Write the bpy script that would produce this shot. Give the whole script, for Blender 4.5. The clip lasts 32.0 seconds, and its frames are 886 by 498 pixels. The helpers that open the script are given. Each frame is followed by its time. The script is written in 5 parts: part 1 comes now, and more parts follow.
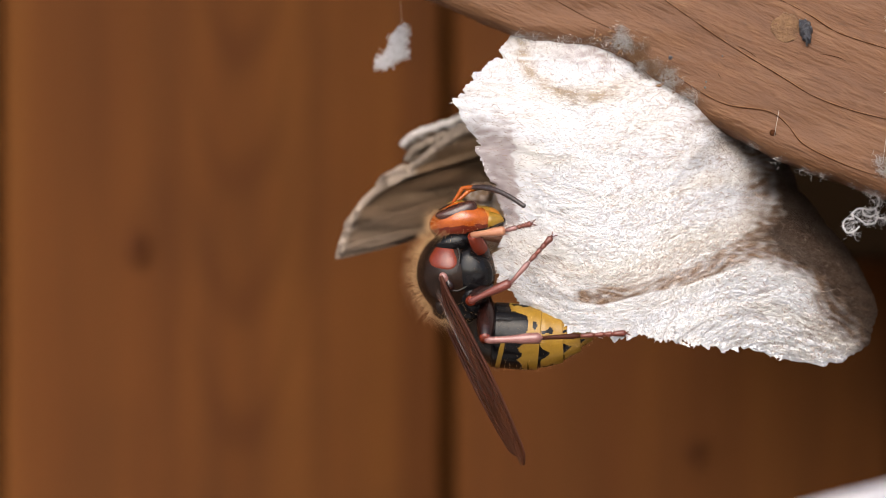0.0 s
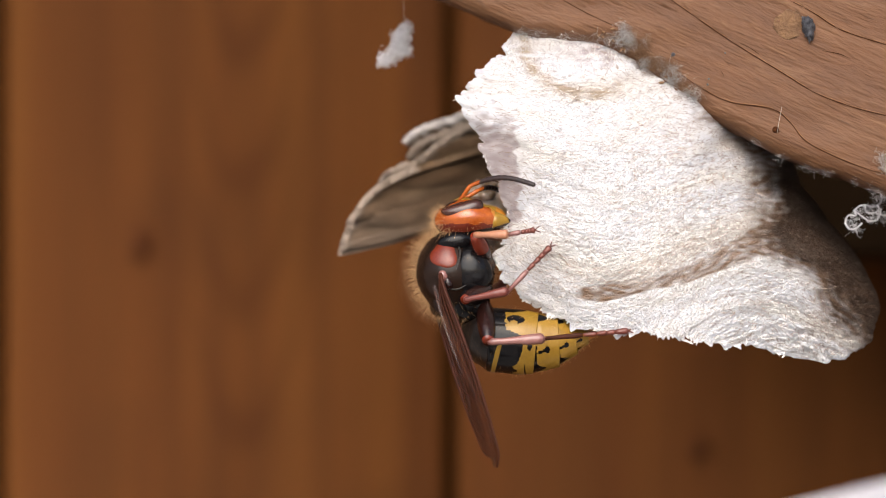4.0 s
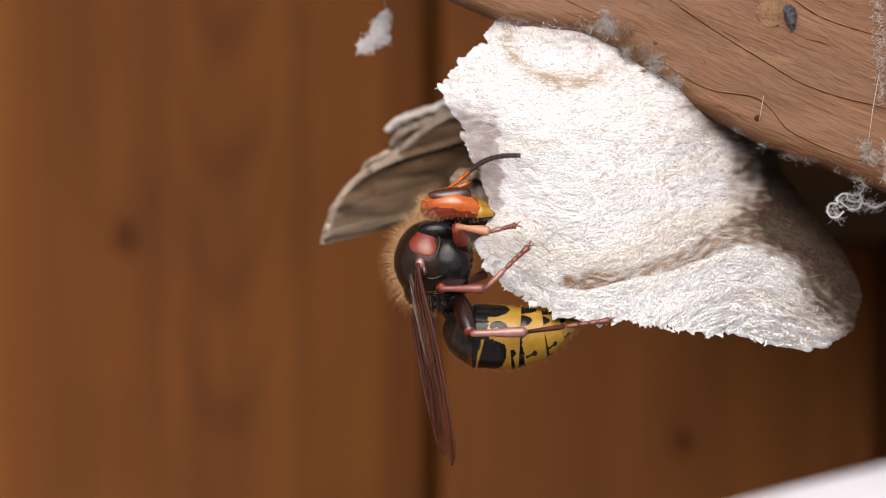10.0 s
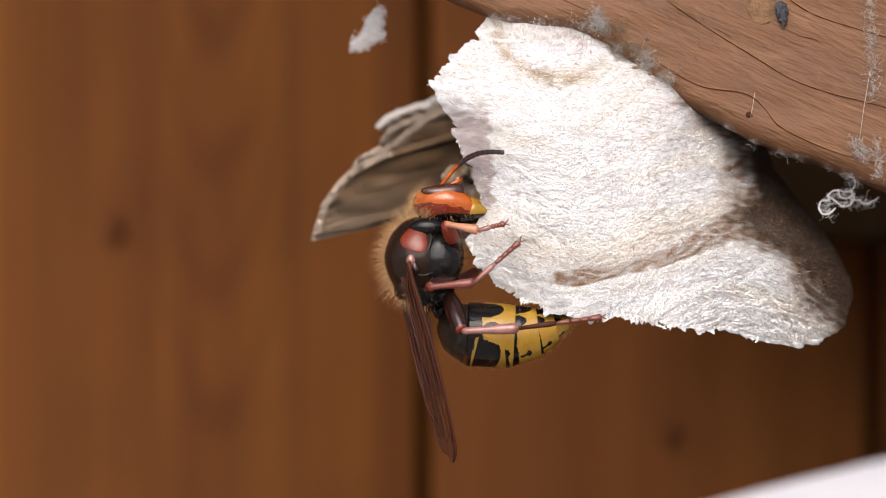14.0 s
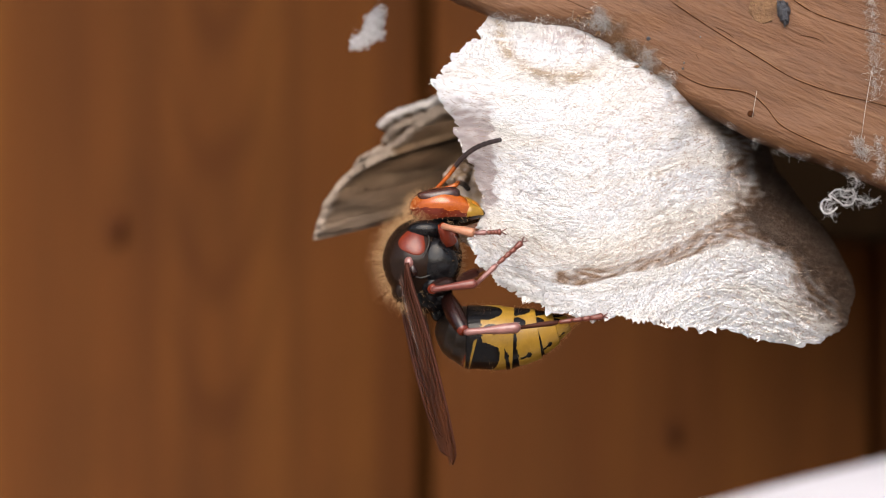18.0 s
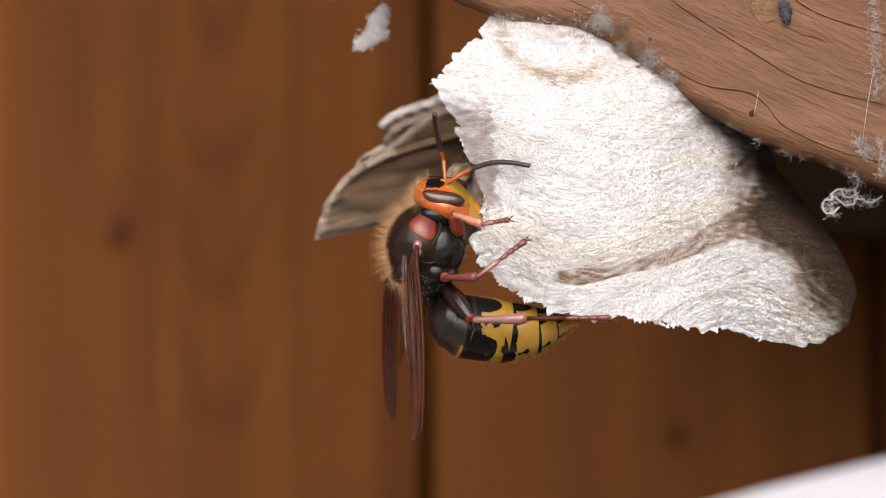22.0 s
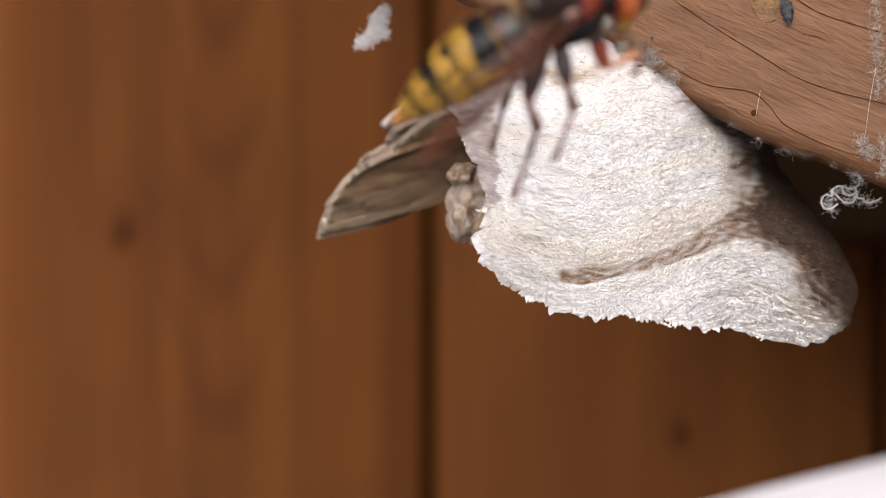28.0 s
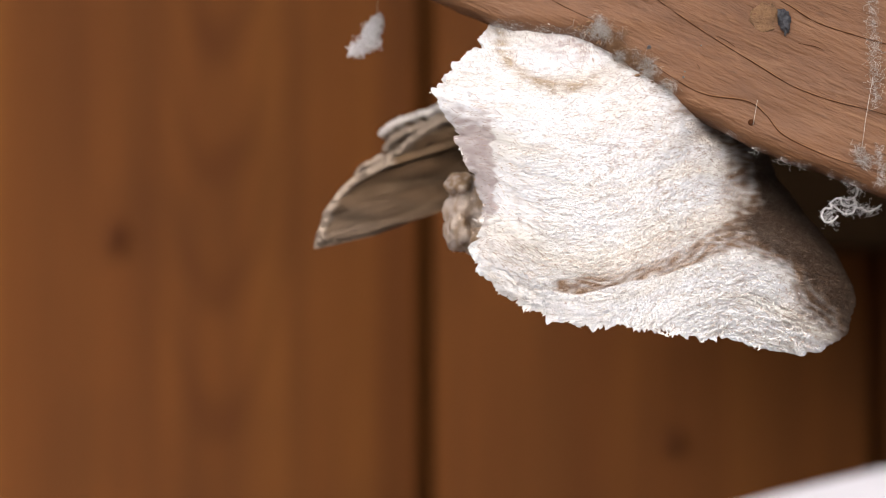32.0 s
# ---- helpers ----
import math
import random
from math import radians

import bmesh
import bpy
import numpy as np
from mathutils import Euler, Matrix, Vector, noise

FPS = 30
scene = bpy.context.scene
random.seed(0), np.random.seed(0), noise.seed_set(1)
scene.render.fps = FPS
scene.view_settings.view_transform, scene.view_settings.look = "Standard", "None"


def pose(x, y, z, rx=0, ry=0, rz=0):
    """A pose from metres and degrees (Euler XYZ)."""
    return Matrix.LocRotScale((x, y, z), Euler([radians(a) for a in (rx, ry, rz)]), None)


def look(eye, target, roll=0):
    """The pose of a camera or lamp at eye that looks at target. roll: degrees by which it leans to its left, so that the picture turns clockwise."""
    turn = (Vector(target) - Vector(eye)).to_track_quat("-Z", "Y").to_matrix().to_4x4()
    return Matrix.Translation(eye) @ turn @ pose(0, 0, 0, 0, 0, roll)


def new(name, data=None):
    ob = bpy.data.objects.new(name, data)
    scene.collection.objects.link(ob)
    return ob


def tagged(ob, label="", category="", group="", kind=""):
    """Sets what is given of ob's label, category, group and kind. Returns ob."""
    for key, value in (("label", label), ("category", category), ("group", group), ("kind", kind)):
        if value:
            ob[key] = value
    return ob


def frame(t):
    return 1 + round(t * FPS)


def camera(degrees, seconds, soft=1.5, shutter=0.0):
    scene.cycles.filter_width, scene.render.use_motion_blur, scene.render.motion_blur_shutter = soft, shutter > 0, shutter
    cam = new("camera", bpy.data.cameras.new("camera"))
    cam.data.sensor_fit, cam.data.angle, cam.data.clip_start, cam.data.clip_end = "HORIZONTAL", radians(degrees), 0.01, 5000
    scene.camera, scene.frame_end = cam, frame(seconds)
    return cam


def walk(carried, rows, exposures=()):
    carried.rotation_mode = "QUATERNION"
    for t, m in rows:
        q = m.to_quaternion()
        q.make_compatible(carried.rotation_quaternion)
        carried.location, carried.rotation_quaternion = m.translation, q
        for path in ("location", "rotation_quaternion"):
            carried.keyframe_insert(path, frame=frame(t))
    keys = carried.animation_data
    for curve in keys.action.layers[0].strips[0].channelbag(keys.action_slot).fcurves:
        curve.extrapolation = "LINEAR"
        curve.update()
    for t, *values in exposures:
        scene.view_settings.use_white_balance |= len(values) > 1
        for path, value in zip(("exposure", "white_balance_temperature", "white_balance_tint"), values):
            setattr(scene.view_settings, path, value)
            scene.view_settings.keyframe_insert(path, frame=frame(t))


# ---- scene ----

# ---- camera ----
CELL = 0.07e-3          # plan cell: 0.07 mm
REACH = 0.6             # metres from the lens to the nest
EYE = (0.0, -REACH, 0.0)
cam = camera(2 * math.degrees(math.atan(784 * CELL / REACH)), 32.0, 1.0, 0.4)
cam.data.dof.use_dof = True
cam.data.dof.focus_distance = REACH - 0.006
cam.data.dof.aperture_fstop = 16.5


def P(u, v, d=0.0):
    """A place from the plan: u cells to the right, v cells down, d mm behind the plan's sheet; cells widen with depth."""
    wide = CELL * (1 + d * 1e-3 / REACH)
    return Vector(((u - 784) * wide, d * 1e-3, (441 - v) * wide))


# how the hand-held lens drifts: seconds, cells to the side, cells down
DRIFT = [(0, 40.6, 35.2), (0.5, 44, 35.2), (1, 45.6, 35.2), (1.5, 44.4, 33.7), (2, 44, 33.3), (2.5, 45.4, 32.4), (3, 47, 31.4), (3.5, 45.9, 30.7), (4.5, 45.2, 29.2), (5.5, 44, 27.6), (6, 41.3, 26.1), (6.5, 38.3, 23.4), (7, 36.4, 22.6), (7.5, 31.8, 19.9), (8, 28, 17.6), (8.5, 23.8, 13.8), (9, 19.9, 12.3), (9.5, 15.6, 10.7), (10, 13.6, 9.4), (10.5, 10.8, 8), (11, 7.7, 7.7), (11.5, 4.2, 7.4), (12, 1.4, 6.2), (12.5, 0.8, 5.4), (13, 1, 4.8), (13.5, -0.6, 4.4), (14, -1.6, 3.3), (14.5, 0, 3.1), (16.5, 0, 3.1), (17, 0.2, 2.7), (17.5, 1.4, 1.8), (18, 1.5, 1.6), (18.5, 0.8, 1.2), (19, 0, 0.2), (20, -0.2, 0), (20.5, 0.2, 0), (21, 1.4, 0.2), (21.5, 2.9, 1.2), (22, 4.3, 1.2), (22.5, 6.2, 0.3), (23, 7.8, 0), (23.5, 9.8, 0.1), (24, 10.9, 0.3), (24.5, 12, 0.1), (25, 12.3, 0), (25.5, 12.2, 0), (27.5, 8.8, 0), (28, 7.6, 0), (28.5, 7.8, 0.2), (29, 7.2, 1.6), (29.5, 5.8, 4.1), (30, 4.2, 6.2), (30.5, 2.9, 8), (31, 2.6, 10.5), (31.5, 2.7, 12.7), (32, 2.7, 16.9)]
walk(cam, [(t, look(EYE, (-a * CELL, 0.0, b * CELL))) for t, a, b in DRIFT])

# ---- light ----
SKY_TURN = radians(186)
world = bpy.data.worlds.new("sky")
scene.world = world
world.use_nodes = True
wn = world.node_tree.nodes
sky = wn.new("ShaderNodeTexSky")
sky.sky_type = "NISHITA"
sky.sun_disc = False
sky.sun_elevation = radians(42)
sky.sun_rotation = SKY_TURN
sky.dust_density = 4.0
sky.ozone_density = 0.6
world.node_tree.links.new(sky.outputs[0], wn["Background"].inputs[0])
wn["Background"].inputs[1].default_value = 0.12
sun_data = bpy.data.lights.new("sun", "SUN")
sun_data.energy = 1.65
sun_data.angle = radians(62)
sun_data.color = (1.0, 0.985, 0.985)
sun = new("sun", sun_data)
sun.matrix_world = look((-0.14, -1.2, 0.72), (0, 0, 0))
scene.view_settings.exposure = 1.32


# ---- materials ----
def material(name, rough=0.6, metal=0.0, spec=0.5):
    m = bpy.data.materials.new(name)
    m.use_nodes = True
    nt = m.node_tree
    b = nt.nodes["Principled BSDF"]
    b.inputs["Roughness"].default_value = rough
    b.inputs["Metallic"].default_value = metal
    b.inputs["Specular IOR Level"].default_value = spec
    return m, nt, b


def node(nt, kind, **given):
    n = nt.nodes.new(kind)
    for k, v in given.items():
        n.inputs[k.replace("_", " ")].default_value = v
    return n


def ramp(nt, source, stops):
    r = nt.nodes.new("ShaderNodeValToRGB")
    while len(r.color_ramp.elements) < len(stops):
        r.color_ramp.elements.new(0.5)
    for e, (at, c) in zip(r.color_ramp.elements, stops):
        e.position, e.color = at, (*c, 1)
    nt.links.new(source, r.inputs[0])
    return r.outputs[0]


def mix(nt, fac, a, b, how="MIX"):
    m = nt.nodes.new("ShaderNodeMix")
    m.data_type, m.blend_type = "RGBA", how
    for sock, value in ((m.inputs[0], fac), (m.inputs[6], a), (m.inputs[7], b)):
        if isinstance(value, bpy.types.NodeSocket):
            nt.links.new(value, sock)
        elif isinstance(value, tuple):
            sock.default_value = (*value, 1)
        else:
            sock.default_value = value
    return m.outputs[2]


def coords(nt, scale=(1, 1, 1), kind="Object", per_object=False, turn=(0, 0, 0)):
    tc = nt.nodes.new("ShaderNodeTexCoord")
    out = tc.outputs[kind]
    if per_object:
        info = nt.nodes.new("ShaderNodeObjectInfo")
        mul = nt.nodes.new("ShaderNodeVectorMath")
        mul.operation = "SCALE"
        mul.inputs[0].default_value = (4.7, 5.3, 6.1)
        nt.links.new(info.outputs["Random"], mul.inputs["Scale"])
        add = nt.nodes.new("ShaderNodeVectorMath")
        nt.links.new(out, add.inputs[0])
        nt.links.new(mul.outputs[0], add.inputs[1])
        out = add.outputs[0]
    mp = nt.nodes.new("ShaderNodeMapping")
    mp.inputs["Scale"].default_value = scale
    mp.inputs["Rotation"].default_value = [radians(a) for a in turn]
    nt.links.new(out, mp.inputs[0])
    return mp.outputs[0]


def noise_tex(nt, vec, scale, detail=4.0, rough=0.55, distort=0.0):
    n = node(nt, "ShaderNodeTexNoise", Scale=scale, Detail=detail, Roughness=rough, Distortion=distort)
    nt.links.new(vec, n.inputs["Vector"])
    return n.outputs["Fac"]


def bump(nt, b, height, distance, strength=1.0):
    n = node(nt, "ShaderNodeBump", Strength=strength, Distance=distance)
    nt.links.new(height, n.inputs["Height"])
    before = b.inputs["Normal"].links
    if before:
        nt.links.new(before[0].from_socket, n.inputs["Normal"])
    nt.links.new(n.outputs[0], b.inputs["Normal"])


def color(nt, b, out):
    nt.links.new(out, b.inputs["Base Color"])


def simple(name, base, other, scale, rough=0.5, depth=0.0, spec=0.5, stretch=(1, 1, 1)):
    """A plain surface with two tones, mottled at two scales, and fine relief."""
    m, nt, b = material(name, rough, 0.0, spec)
    vec = coords(nt, stretch)
    n1 = noise_tex(nt, vec, scale, 5)
    n2 = noise_tex(nt, vec, scale * 6.3, 3)
    col = ramp(nt, n1, [(0.32, base), (0.68, other)])
    col = mix(nt, 0.35, col, ramp(nt, n2, [(0.3, tuple(c * 0.75 for c in base)), (0.7, other)]))
    color(nt, b, col)
    if depth:
        bump(nt, b, n2, depth)
    return m


def wall_wood(name="brown_stained_wall_wood", arch=None):
    """Stained softwood, grain along z; arch: where on the board (x, z) flat-sawn grain makes nested tongues."""
    m, nt, b = material(name, 0.7, 0, 0.08)
    broad = noise_tex(nt, coords(nt, (30, 1, 3.0), per_object=True), 1.6, 3, 0.5, 0.6)
    grain = noise_tex(nt, coords(nt, (150, 40, 5), per_object=True), 2.0, 6, 0.65, 0.3)
    streak = noise_tex(nt, coords(nt, (95, 1, 3.4), per_object=True), 1.3, 4, 0.55, 0.8)
    cloud = noise_tex(nt, coords(nt, (20, 1, 15), per_object=True), 1.5, 3, 0.5)
    c = ramp(nt, broad, [(0.28, (0.0651, 0.0193, 0.00371)), (0.5, (0.0804, 0.0254, 0.00479)), (0.72, (0.0995, 0.0341, 0.00655))])
    c = mix(nt, 0.35, c, ramp(nt, grain, [(0.3, (0.0499, 0.0140, 0.00265)), (0.7, (0.1034, 0.0360, 0.00664))]))
    c = mix(nt, ramp(nt, streak, [(0.38, (0.42,) * 3), (0.54, (0, 0, 0))]), c, (0.0402, 0.0117, 0.00245))
    c = mix(nt, ramp(nt, streak, [(0.56, (0, 0, 0)), (0.74, (0.32,) * 3)]), c, (0.1197, 0.0463, 0.00831))
    c = mix(nt, ramp(nt, cloud, [(0.54, (0, 0, 0)), (0.74, (0.45,) * 3)]), c, (0.0383, 0.0127, 0.00293))
    if arch:
        tc = nt.nodes.new("ShaderNodeTexCoord")
        sep = nt.nodes.new("ShaderNodeSeparateXYZ")
        nt.links.new(tc.outputs["Object"], sep.inputs[0])

        def calc(how, x, y):
            n = nt.nodes.new("ShaderNodeMath")
            n.operation = how
            for sock, value in zip(n.inputs, (x, y)):
                if isinstance(value, bpy.types.NodeSocket):
                    nt.links.new(value, sock)
                else:
                    sock.default_value = value
            return n.outputs[0]

        wob = noise_tex(nt, coords(nt, (60, 1, 22)), 1.4, 3, 0.5)
        off = calc("ADD", calc("SUBTRACT", sep.outputs[0], arch[0]), calc("MULTIPLY", calc("SUBTRACT", wob, 0.5), 0.006))
        rise = calc("SUBTRACT", calc("SUBTRACT", sep.outputs[2], arch[1]), calc("MULTIPLY", calc("MULTIPLY", off, off), 260.0))
        wave = calc("SINE", calc("MULTIPLY", rise, 300.0), 0.0)
        near = calc("SUBTRACT", 1.0, calc("MULTIPLY", calc("ABSOLUTE", off, 0.0), 42.0))
        below = calc("GREATER_THAN", rise, -0.006)
        amount = calc("MULTIPLY", calc("MULTIPLY", calc("MAXIMUM", near, 0.0), below), calc("MAXIMUM", wave, 0.0))
        c = mix(nt, calc("MULTIPLY", amount, 0.55), c, (0.0402, 0.0112, 0.00186))
    color(nt, b, c)
    bump(nt, b, grain, 0.0005)
    return m


def beam_wood():
    m, nt, b = material("weathered_tan_beam_wood", 0.62, 0, 0.35)
    v = coords(nt, (26, 120, 150))
    grain = noise_tex(nt, v, 2.2, 8, 0.7, 0.4)
    v2 = coords(nt, (5, 40, 34))
    broad = noise_tex(nt, v2, 3.0, 4, 0.55, 1.0)
    v3 = coords(nt, (70, 400, 420))
    pores = noise_tex(nt, v3, 4.0, 4, 0.6)
    c = ramp(nt, broad, [(0.30, (0.0639, 0.0245, 0.00791)), (0.5, (0.0875, 0.0354, 0.01201)), (0.70, (0.1076, 0.0476, 0.01757))])
    c = mix(nt, 0.42, c, ramp(nt, grain, [(0.33, (0.0555, 0.0206, 0.00644)), (0.55, (0.0914, 0.0374, 0.01259)), (0.8, (0.215, 0.118, 0.057))]))
    c = mix(nt, ramp(nt, pores, [(0.60, (0, 0, 0)), (0.8, (0.6,) * 3)]), c, (0.0424, 0.0161, 0.00556))
    stain = noise_tex(nt, coords(nt, (14, 60, 22)), 2.0, 4, 0.55, 0.5)
    c = mix(nt, ramp(nt, stain, [(0.55, (0, 0, 0)), (0.75, (0.4,) * 3)]), c, (0.0490, 0.0193, 0.00703))
    color(nt, b, c)
    bump(nt, b, grain, 0.00045, 1.0)
    bump(nt, b, pores, 0.0003, 1.0)
    return m


def paper(name, tint, attr, dark, depth=1.0):
    """Chewed-wood paper: pigment stored with the mesh, short fibres in relief along the bands."""
    m, nt, b = material(name, 0.92, 0, 0.1)
    at = nt.nodes.new("ShaderNodeVertexColor")
    at.layer_name = attr
    fib = noise_tex(nt, coords(nt, (70, 130, 1), "UV"), 3.0, 5, 0.65, 1.2)
    fine = noise_tex(nt, coords(nt, (150, 340, 1), "UV"), 3.0, 4, 0.65, 0.8)
    patch = noise_tex(nt, coords(nt, (9, 16, 1), "UV"), 2.0, 4, 0.6)
    shreds = node(nt, "ShaderNodeTexVoronoi", Scale=3.0, Randomness=1.0)
    shreds.feature = "DISTANCE_TO_EDGE"
    wobble = nt.nodes.new("ShaderNodeVectorMath")
    nt.links.new(coords(nt, (34, 105, 1), "UV"), wobble.inputs[0])
    wide = nt.nodes.new("ShaderNodeVectorMath")
    wide.operation = "SCALE"
    wide.inputs["Scale"].default_value = 1.6
    turb = node(nt, "ShaderNodeTexNoise", Scale=2.4, Detail=3.0)
    nt.links.new(coords(nt, (34, 105, 1), "UV"), turb.inputs["Vector"])
    nt.links.new(turb.outputs["Color"], wide.inputs[0])
    nt.links.new(wide.outputs[0], wobble.inputs[1])
    nt.links.new(wobble.outputs[0], shreds.inputs["Vector"])
    gap = shreds.outputs["Distance"]
    c = mix(nt, ramp(nt, fib, [(0.27, (0.5,) * 3), (0.40, (0, 0, 0))]), at.outputs["Color"], dark)
    # gaps between shreds get a darker colour, like shaded crevices
    c = mix(nt, ramp(nt, gap, [(0.0, (0.42,) * 3), (0.05, (0, 0, 0))]), c, mix(nt, 0.6, at.outputs["Color"], dark))
    c = mix(nt, ramp(nt, fine, [(0.64, (0, 0, 0)), (0.8, (0.5,) * 3)]), c, mix(nt, 0.3, at.outputs["Color"], tint))
    c = mix(nt, ramp(nt, patch, [(0.5, (0, 0, 0)), (0.78, (0.25,) * 3)]), c, mix(nt, 0.5, at.outputs["Color"], dark))
    color(nt, b, c)
    bump(nt, b, ramp(nt, gap, [(0.0, (0, 0, 0)), (0.22, (1, 1, 1))]), 0.00028 * depth, 0.9)
    bump(nt, b, fib, 0.00055 * depth, 1.0)
    bump(nt, b, fine, 0.00025 * depth, 1.0)
    return m


M_WALL = wall_wood()
M_WALL_ARCH = wall_wood("flat_sawn_wall_wood", (0.0407, -0.0326))
M_BEAM = beam_wood()
# near-black: shade of the corner behind the nest is in this colour
M_DARKWOOD = simple("shade_dark_timber", (0.0065, 0.0034, 0.0014), (0.0125, 0.0068, 0.0030), 25, 0.9, 0.0006, 0.02, (1, 1, 0.2))
M_PAPER = paper("pale_nest_paper", (0.84, 0.83, 0.83), "pigment", (0.40, 0.33, 0.28))
M_PAPER_REAR = paper("grey_brown_nest_paper", (0.30, 0.22, 0.165), "pigment", (0.085, 0.055, 0.034), 0.6)
M_FIBRE_PALE = simple("pale_wood_fibre", (0.82, 0.80, 0.78), (0.70, 0.66, 0.62), 900, 0.9, 0, 0.15)
M_FIBRE_DARK = simple("brown_wood_fibre", (0.24, 0.18, 0.14), (0.42, 0.33, 0.27), 900, 0.9, 0, 0.15)
M_WEB = simple("dusty_grey_cobweb", (0.37, 0.35, 0.33), (0.21, 0.19, 0.18), 1500, 0.85, 0, 0.2)
M_WEB_PALE = simple("pale_dusty_cobweb", (0.74, 0.73, 0.74), (0.46, 0.44, 0.44), 1500, 0.9, 0, 0.15)
M_WEB_BROWN = simple("rusty_plant_debris", (0.10, 0.045, 0.018), (0.17, 0.10, 0.055), 1500, 0.9, 0, 0.2)
M_GROOVE = simple("dark_grain_line", (0.022, 0.0075, 0.003), (0.045, 0.016, 0.006), 700, 0.95, 0, 0.05)
M_GROOVE_PALE = simple("pale_grain_edge", (0.24, 0.13, 0.065), (0.16, 0.08, 0.036), 700, 0.85, 0, 0.1)
M_SCAR = simple("pale_bare_wood", (0.15, 0.08, 0.036), (0.06, 0.028, 0.012), 420, 0.75, 0.0003, 0.3)
M_KNOT = simple("reddish_dark_knot", (0.042, 0.0125, 0.0035), (0.058, 0.017, 0.0045), 300, 0.8, 0.0002, 0.1)
M_BLACK = simple("dried_black_resin", (0.012, 0.012, 0.016), (0.03, 0.03, 0.036), 1500, 0.35, 0.0002)
M_WHITE = simple("white_gloss_paint", (0.56, 0.55, 0.58), (0.62, 0.61, 0.64), 30, 0.35, 0.0002)
# unseen ground; its pale tone is set to bounce light onto undersides
M_GROUND = simple("pale_bounce_ground", (0.34, 0.32, 0.30), (0.44, 0.42, 0.40), 1.5, 0.95, 0.02, 0.1)


# ---- building tools ----
def mesh_object(name, verts, faces, mat, parent=None, label="", smooth=True, kind=""):
    me = bpy.data.meshes.new(name)
    me.from_pydata([tuple(v) for v in verts], [], [tuple(f) for f in faces])
    mats = mat if isinstance(mat, (list, tuple)) else [mat]
    for m in mats:
        me.materials.append(m)
    if smooth:
        me.shade_smooth()
    me.update()
    ob = new(name, me)
    ob.parent = parent
    return tagged(ob, label, kind=kind)


def part(name, bm, mat, parent, label=""):
    me = bpy.data.meshes.new(name)
    bmesh.ops.recalc_face_normals(bm, faces=bm.faces)
    bm.to_mesh(me)
    bm.free()
    for m in (mat if isinstance(mat, (list, tuple)) else [mat]):
        me.materials.append(m)
    me.shade_smooth()
    ob = new(name, me)
    ob.parent = parent
    return tagged(ob, label)


def tube(points, radii, sides=8, caps=True):
    """Vertices and faces of a round tube along points."""
    pts = [Vector(p) for p in points]
    verts, faces = [], []
    side = None
    for i, p in enumerate(pts):
        d = (pts[min(i + 1, len(pts) - 1)] - pts[max(i - 1, 0)]).normalized()
        if side is None:
            side = d.orthogonal().normalized()
        side = (side - d * side.dot(d)).normalized()
        up = d.cross(side)
        for k in range(sides):
            a = 2 * math.pi * k / sides
            verts.append(p + (side * math.cos(a) + up * math.sin(a)) * radii[i])
    for i in range(len(pts) - 1):
        for k in range(sides):
            a, b = i * sides + k, i * sides + (k + 1) % sides
            faces.append((a, b, b + sides, a + sides))
    if caps:
        faces.append(tuple(range(sides))[::-1])
        faces.append(tuple(range((len(pts) - 1) * sides, len(pts) * sides)))
    return verts, faces


def join(chunks):
    verts, faces = [], []
    for v, f in chunks:
        n = len(verts)
        verts += v
        faces += [tuple(i + n for i in face) for face in f]
    return verts, faces


def smooth_path(points, n):
    """Catmull-Rom through points, n samples."""
    pts = [np.array(p, float) for p in points]
    pts = [2 * pts[0] - pts[1]] + pts + [2 * pts[-1] - pts[-2]]
    out = []
    for k in range(n):
        x = k / (n - 1) * (len(pts) - 3)
        i = min(int(x), len(pts) - 4)
        t = x - i
        a, b, c, d = pts[i:i + 4]
        out.append(0.5 * (2 * b + (c - a) * t + (2 * a - 5 * b + 4 * c - d) * t * t + (3 * b - a - 3 * c + d) * t ** 3))
    return out


def box_bm(x0, x1, y0, y1, z0, z1, bevel=0.0):
    bm = bmesh.new()
    bmesh.ops.create_cube(bm, size=1)
    for v in bm.verts:
        v.co = Vector((x0 + (v.co.x + 0.5) * (x1 - x0), y0 + (v.co.y + 0.5) * (y1 - y0), z0 + (v.co.z + 0.5) * (z1 - z0)))
    if bevel:
        bmesh.ops.bevel(bm, geom=list(bm.edges), offset=bevel, segments=2, affect="EDGES", profile=0.5)
    return bm


# ---- ground and wall ----
GROUND_Z = -1.6
bm = bmesh.new()
bmesh.ops.create_grid(bm, x_segments=40, y_segments=40, size=400)
for v in bm.verts:
    v.co.z = GROUND_Z
ground = part("ground", bm, M_GROUND, None, "unseen pale ground around the shed, bouncing light up")
tagged(ground, category="ground", kind="structure")

WALL_Y = 0.2
PITCH = 0.0749
wall = tagged(new("wall_shed"), "brown-stained upright wooden boards with narrow dark joints", "wall", kind="structure")
wall_back = part("backing", box_bm(-1.7, 1.75, WALL_Y + 0.017, WALL_Y + 0.045, GROUND_Z, 0.75), M_DARKWOOD, wall, "dark boards behind the joints")
plank_bm = box_bm(0.0009, PITCH - 0.0009, 0, 0.018, GROUND_Z, 0.75, 0.0016)
first = None
for k in range(-22, 23):
    x = -0.0030 + k * PITCH
    if first is None:
        first = part("plank", plank_bm, M_WALL, wall)
        ob = first
    else:
        ob = new("plank", first.data)
        ob.parent = wall
    ob.location = (x, WALL_Y + random.uniform(-0.0006, 0.0006), 0)
    if k == -1:
        ob.data = ob.data.copy()
        ob.data.materials[0] = M_WALL_ARCH

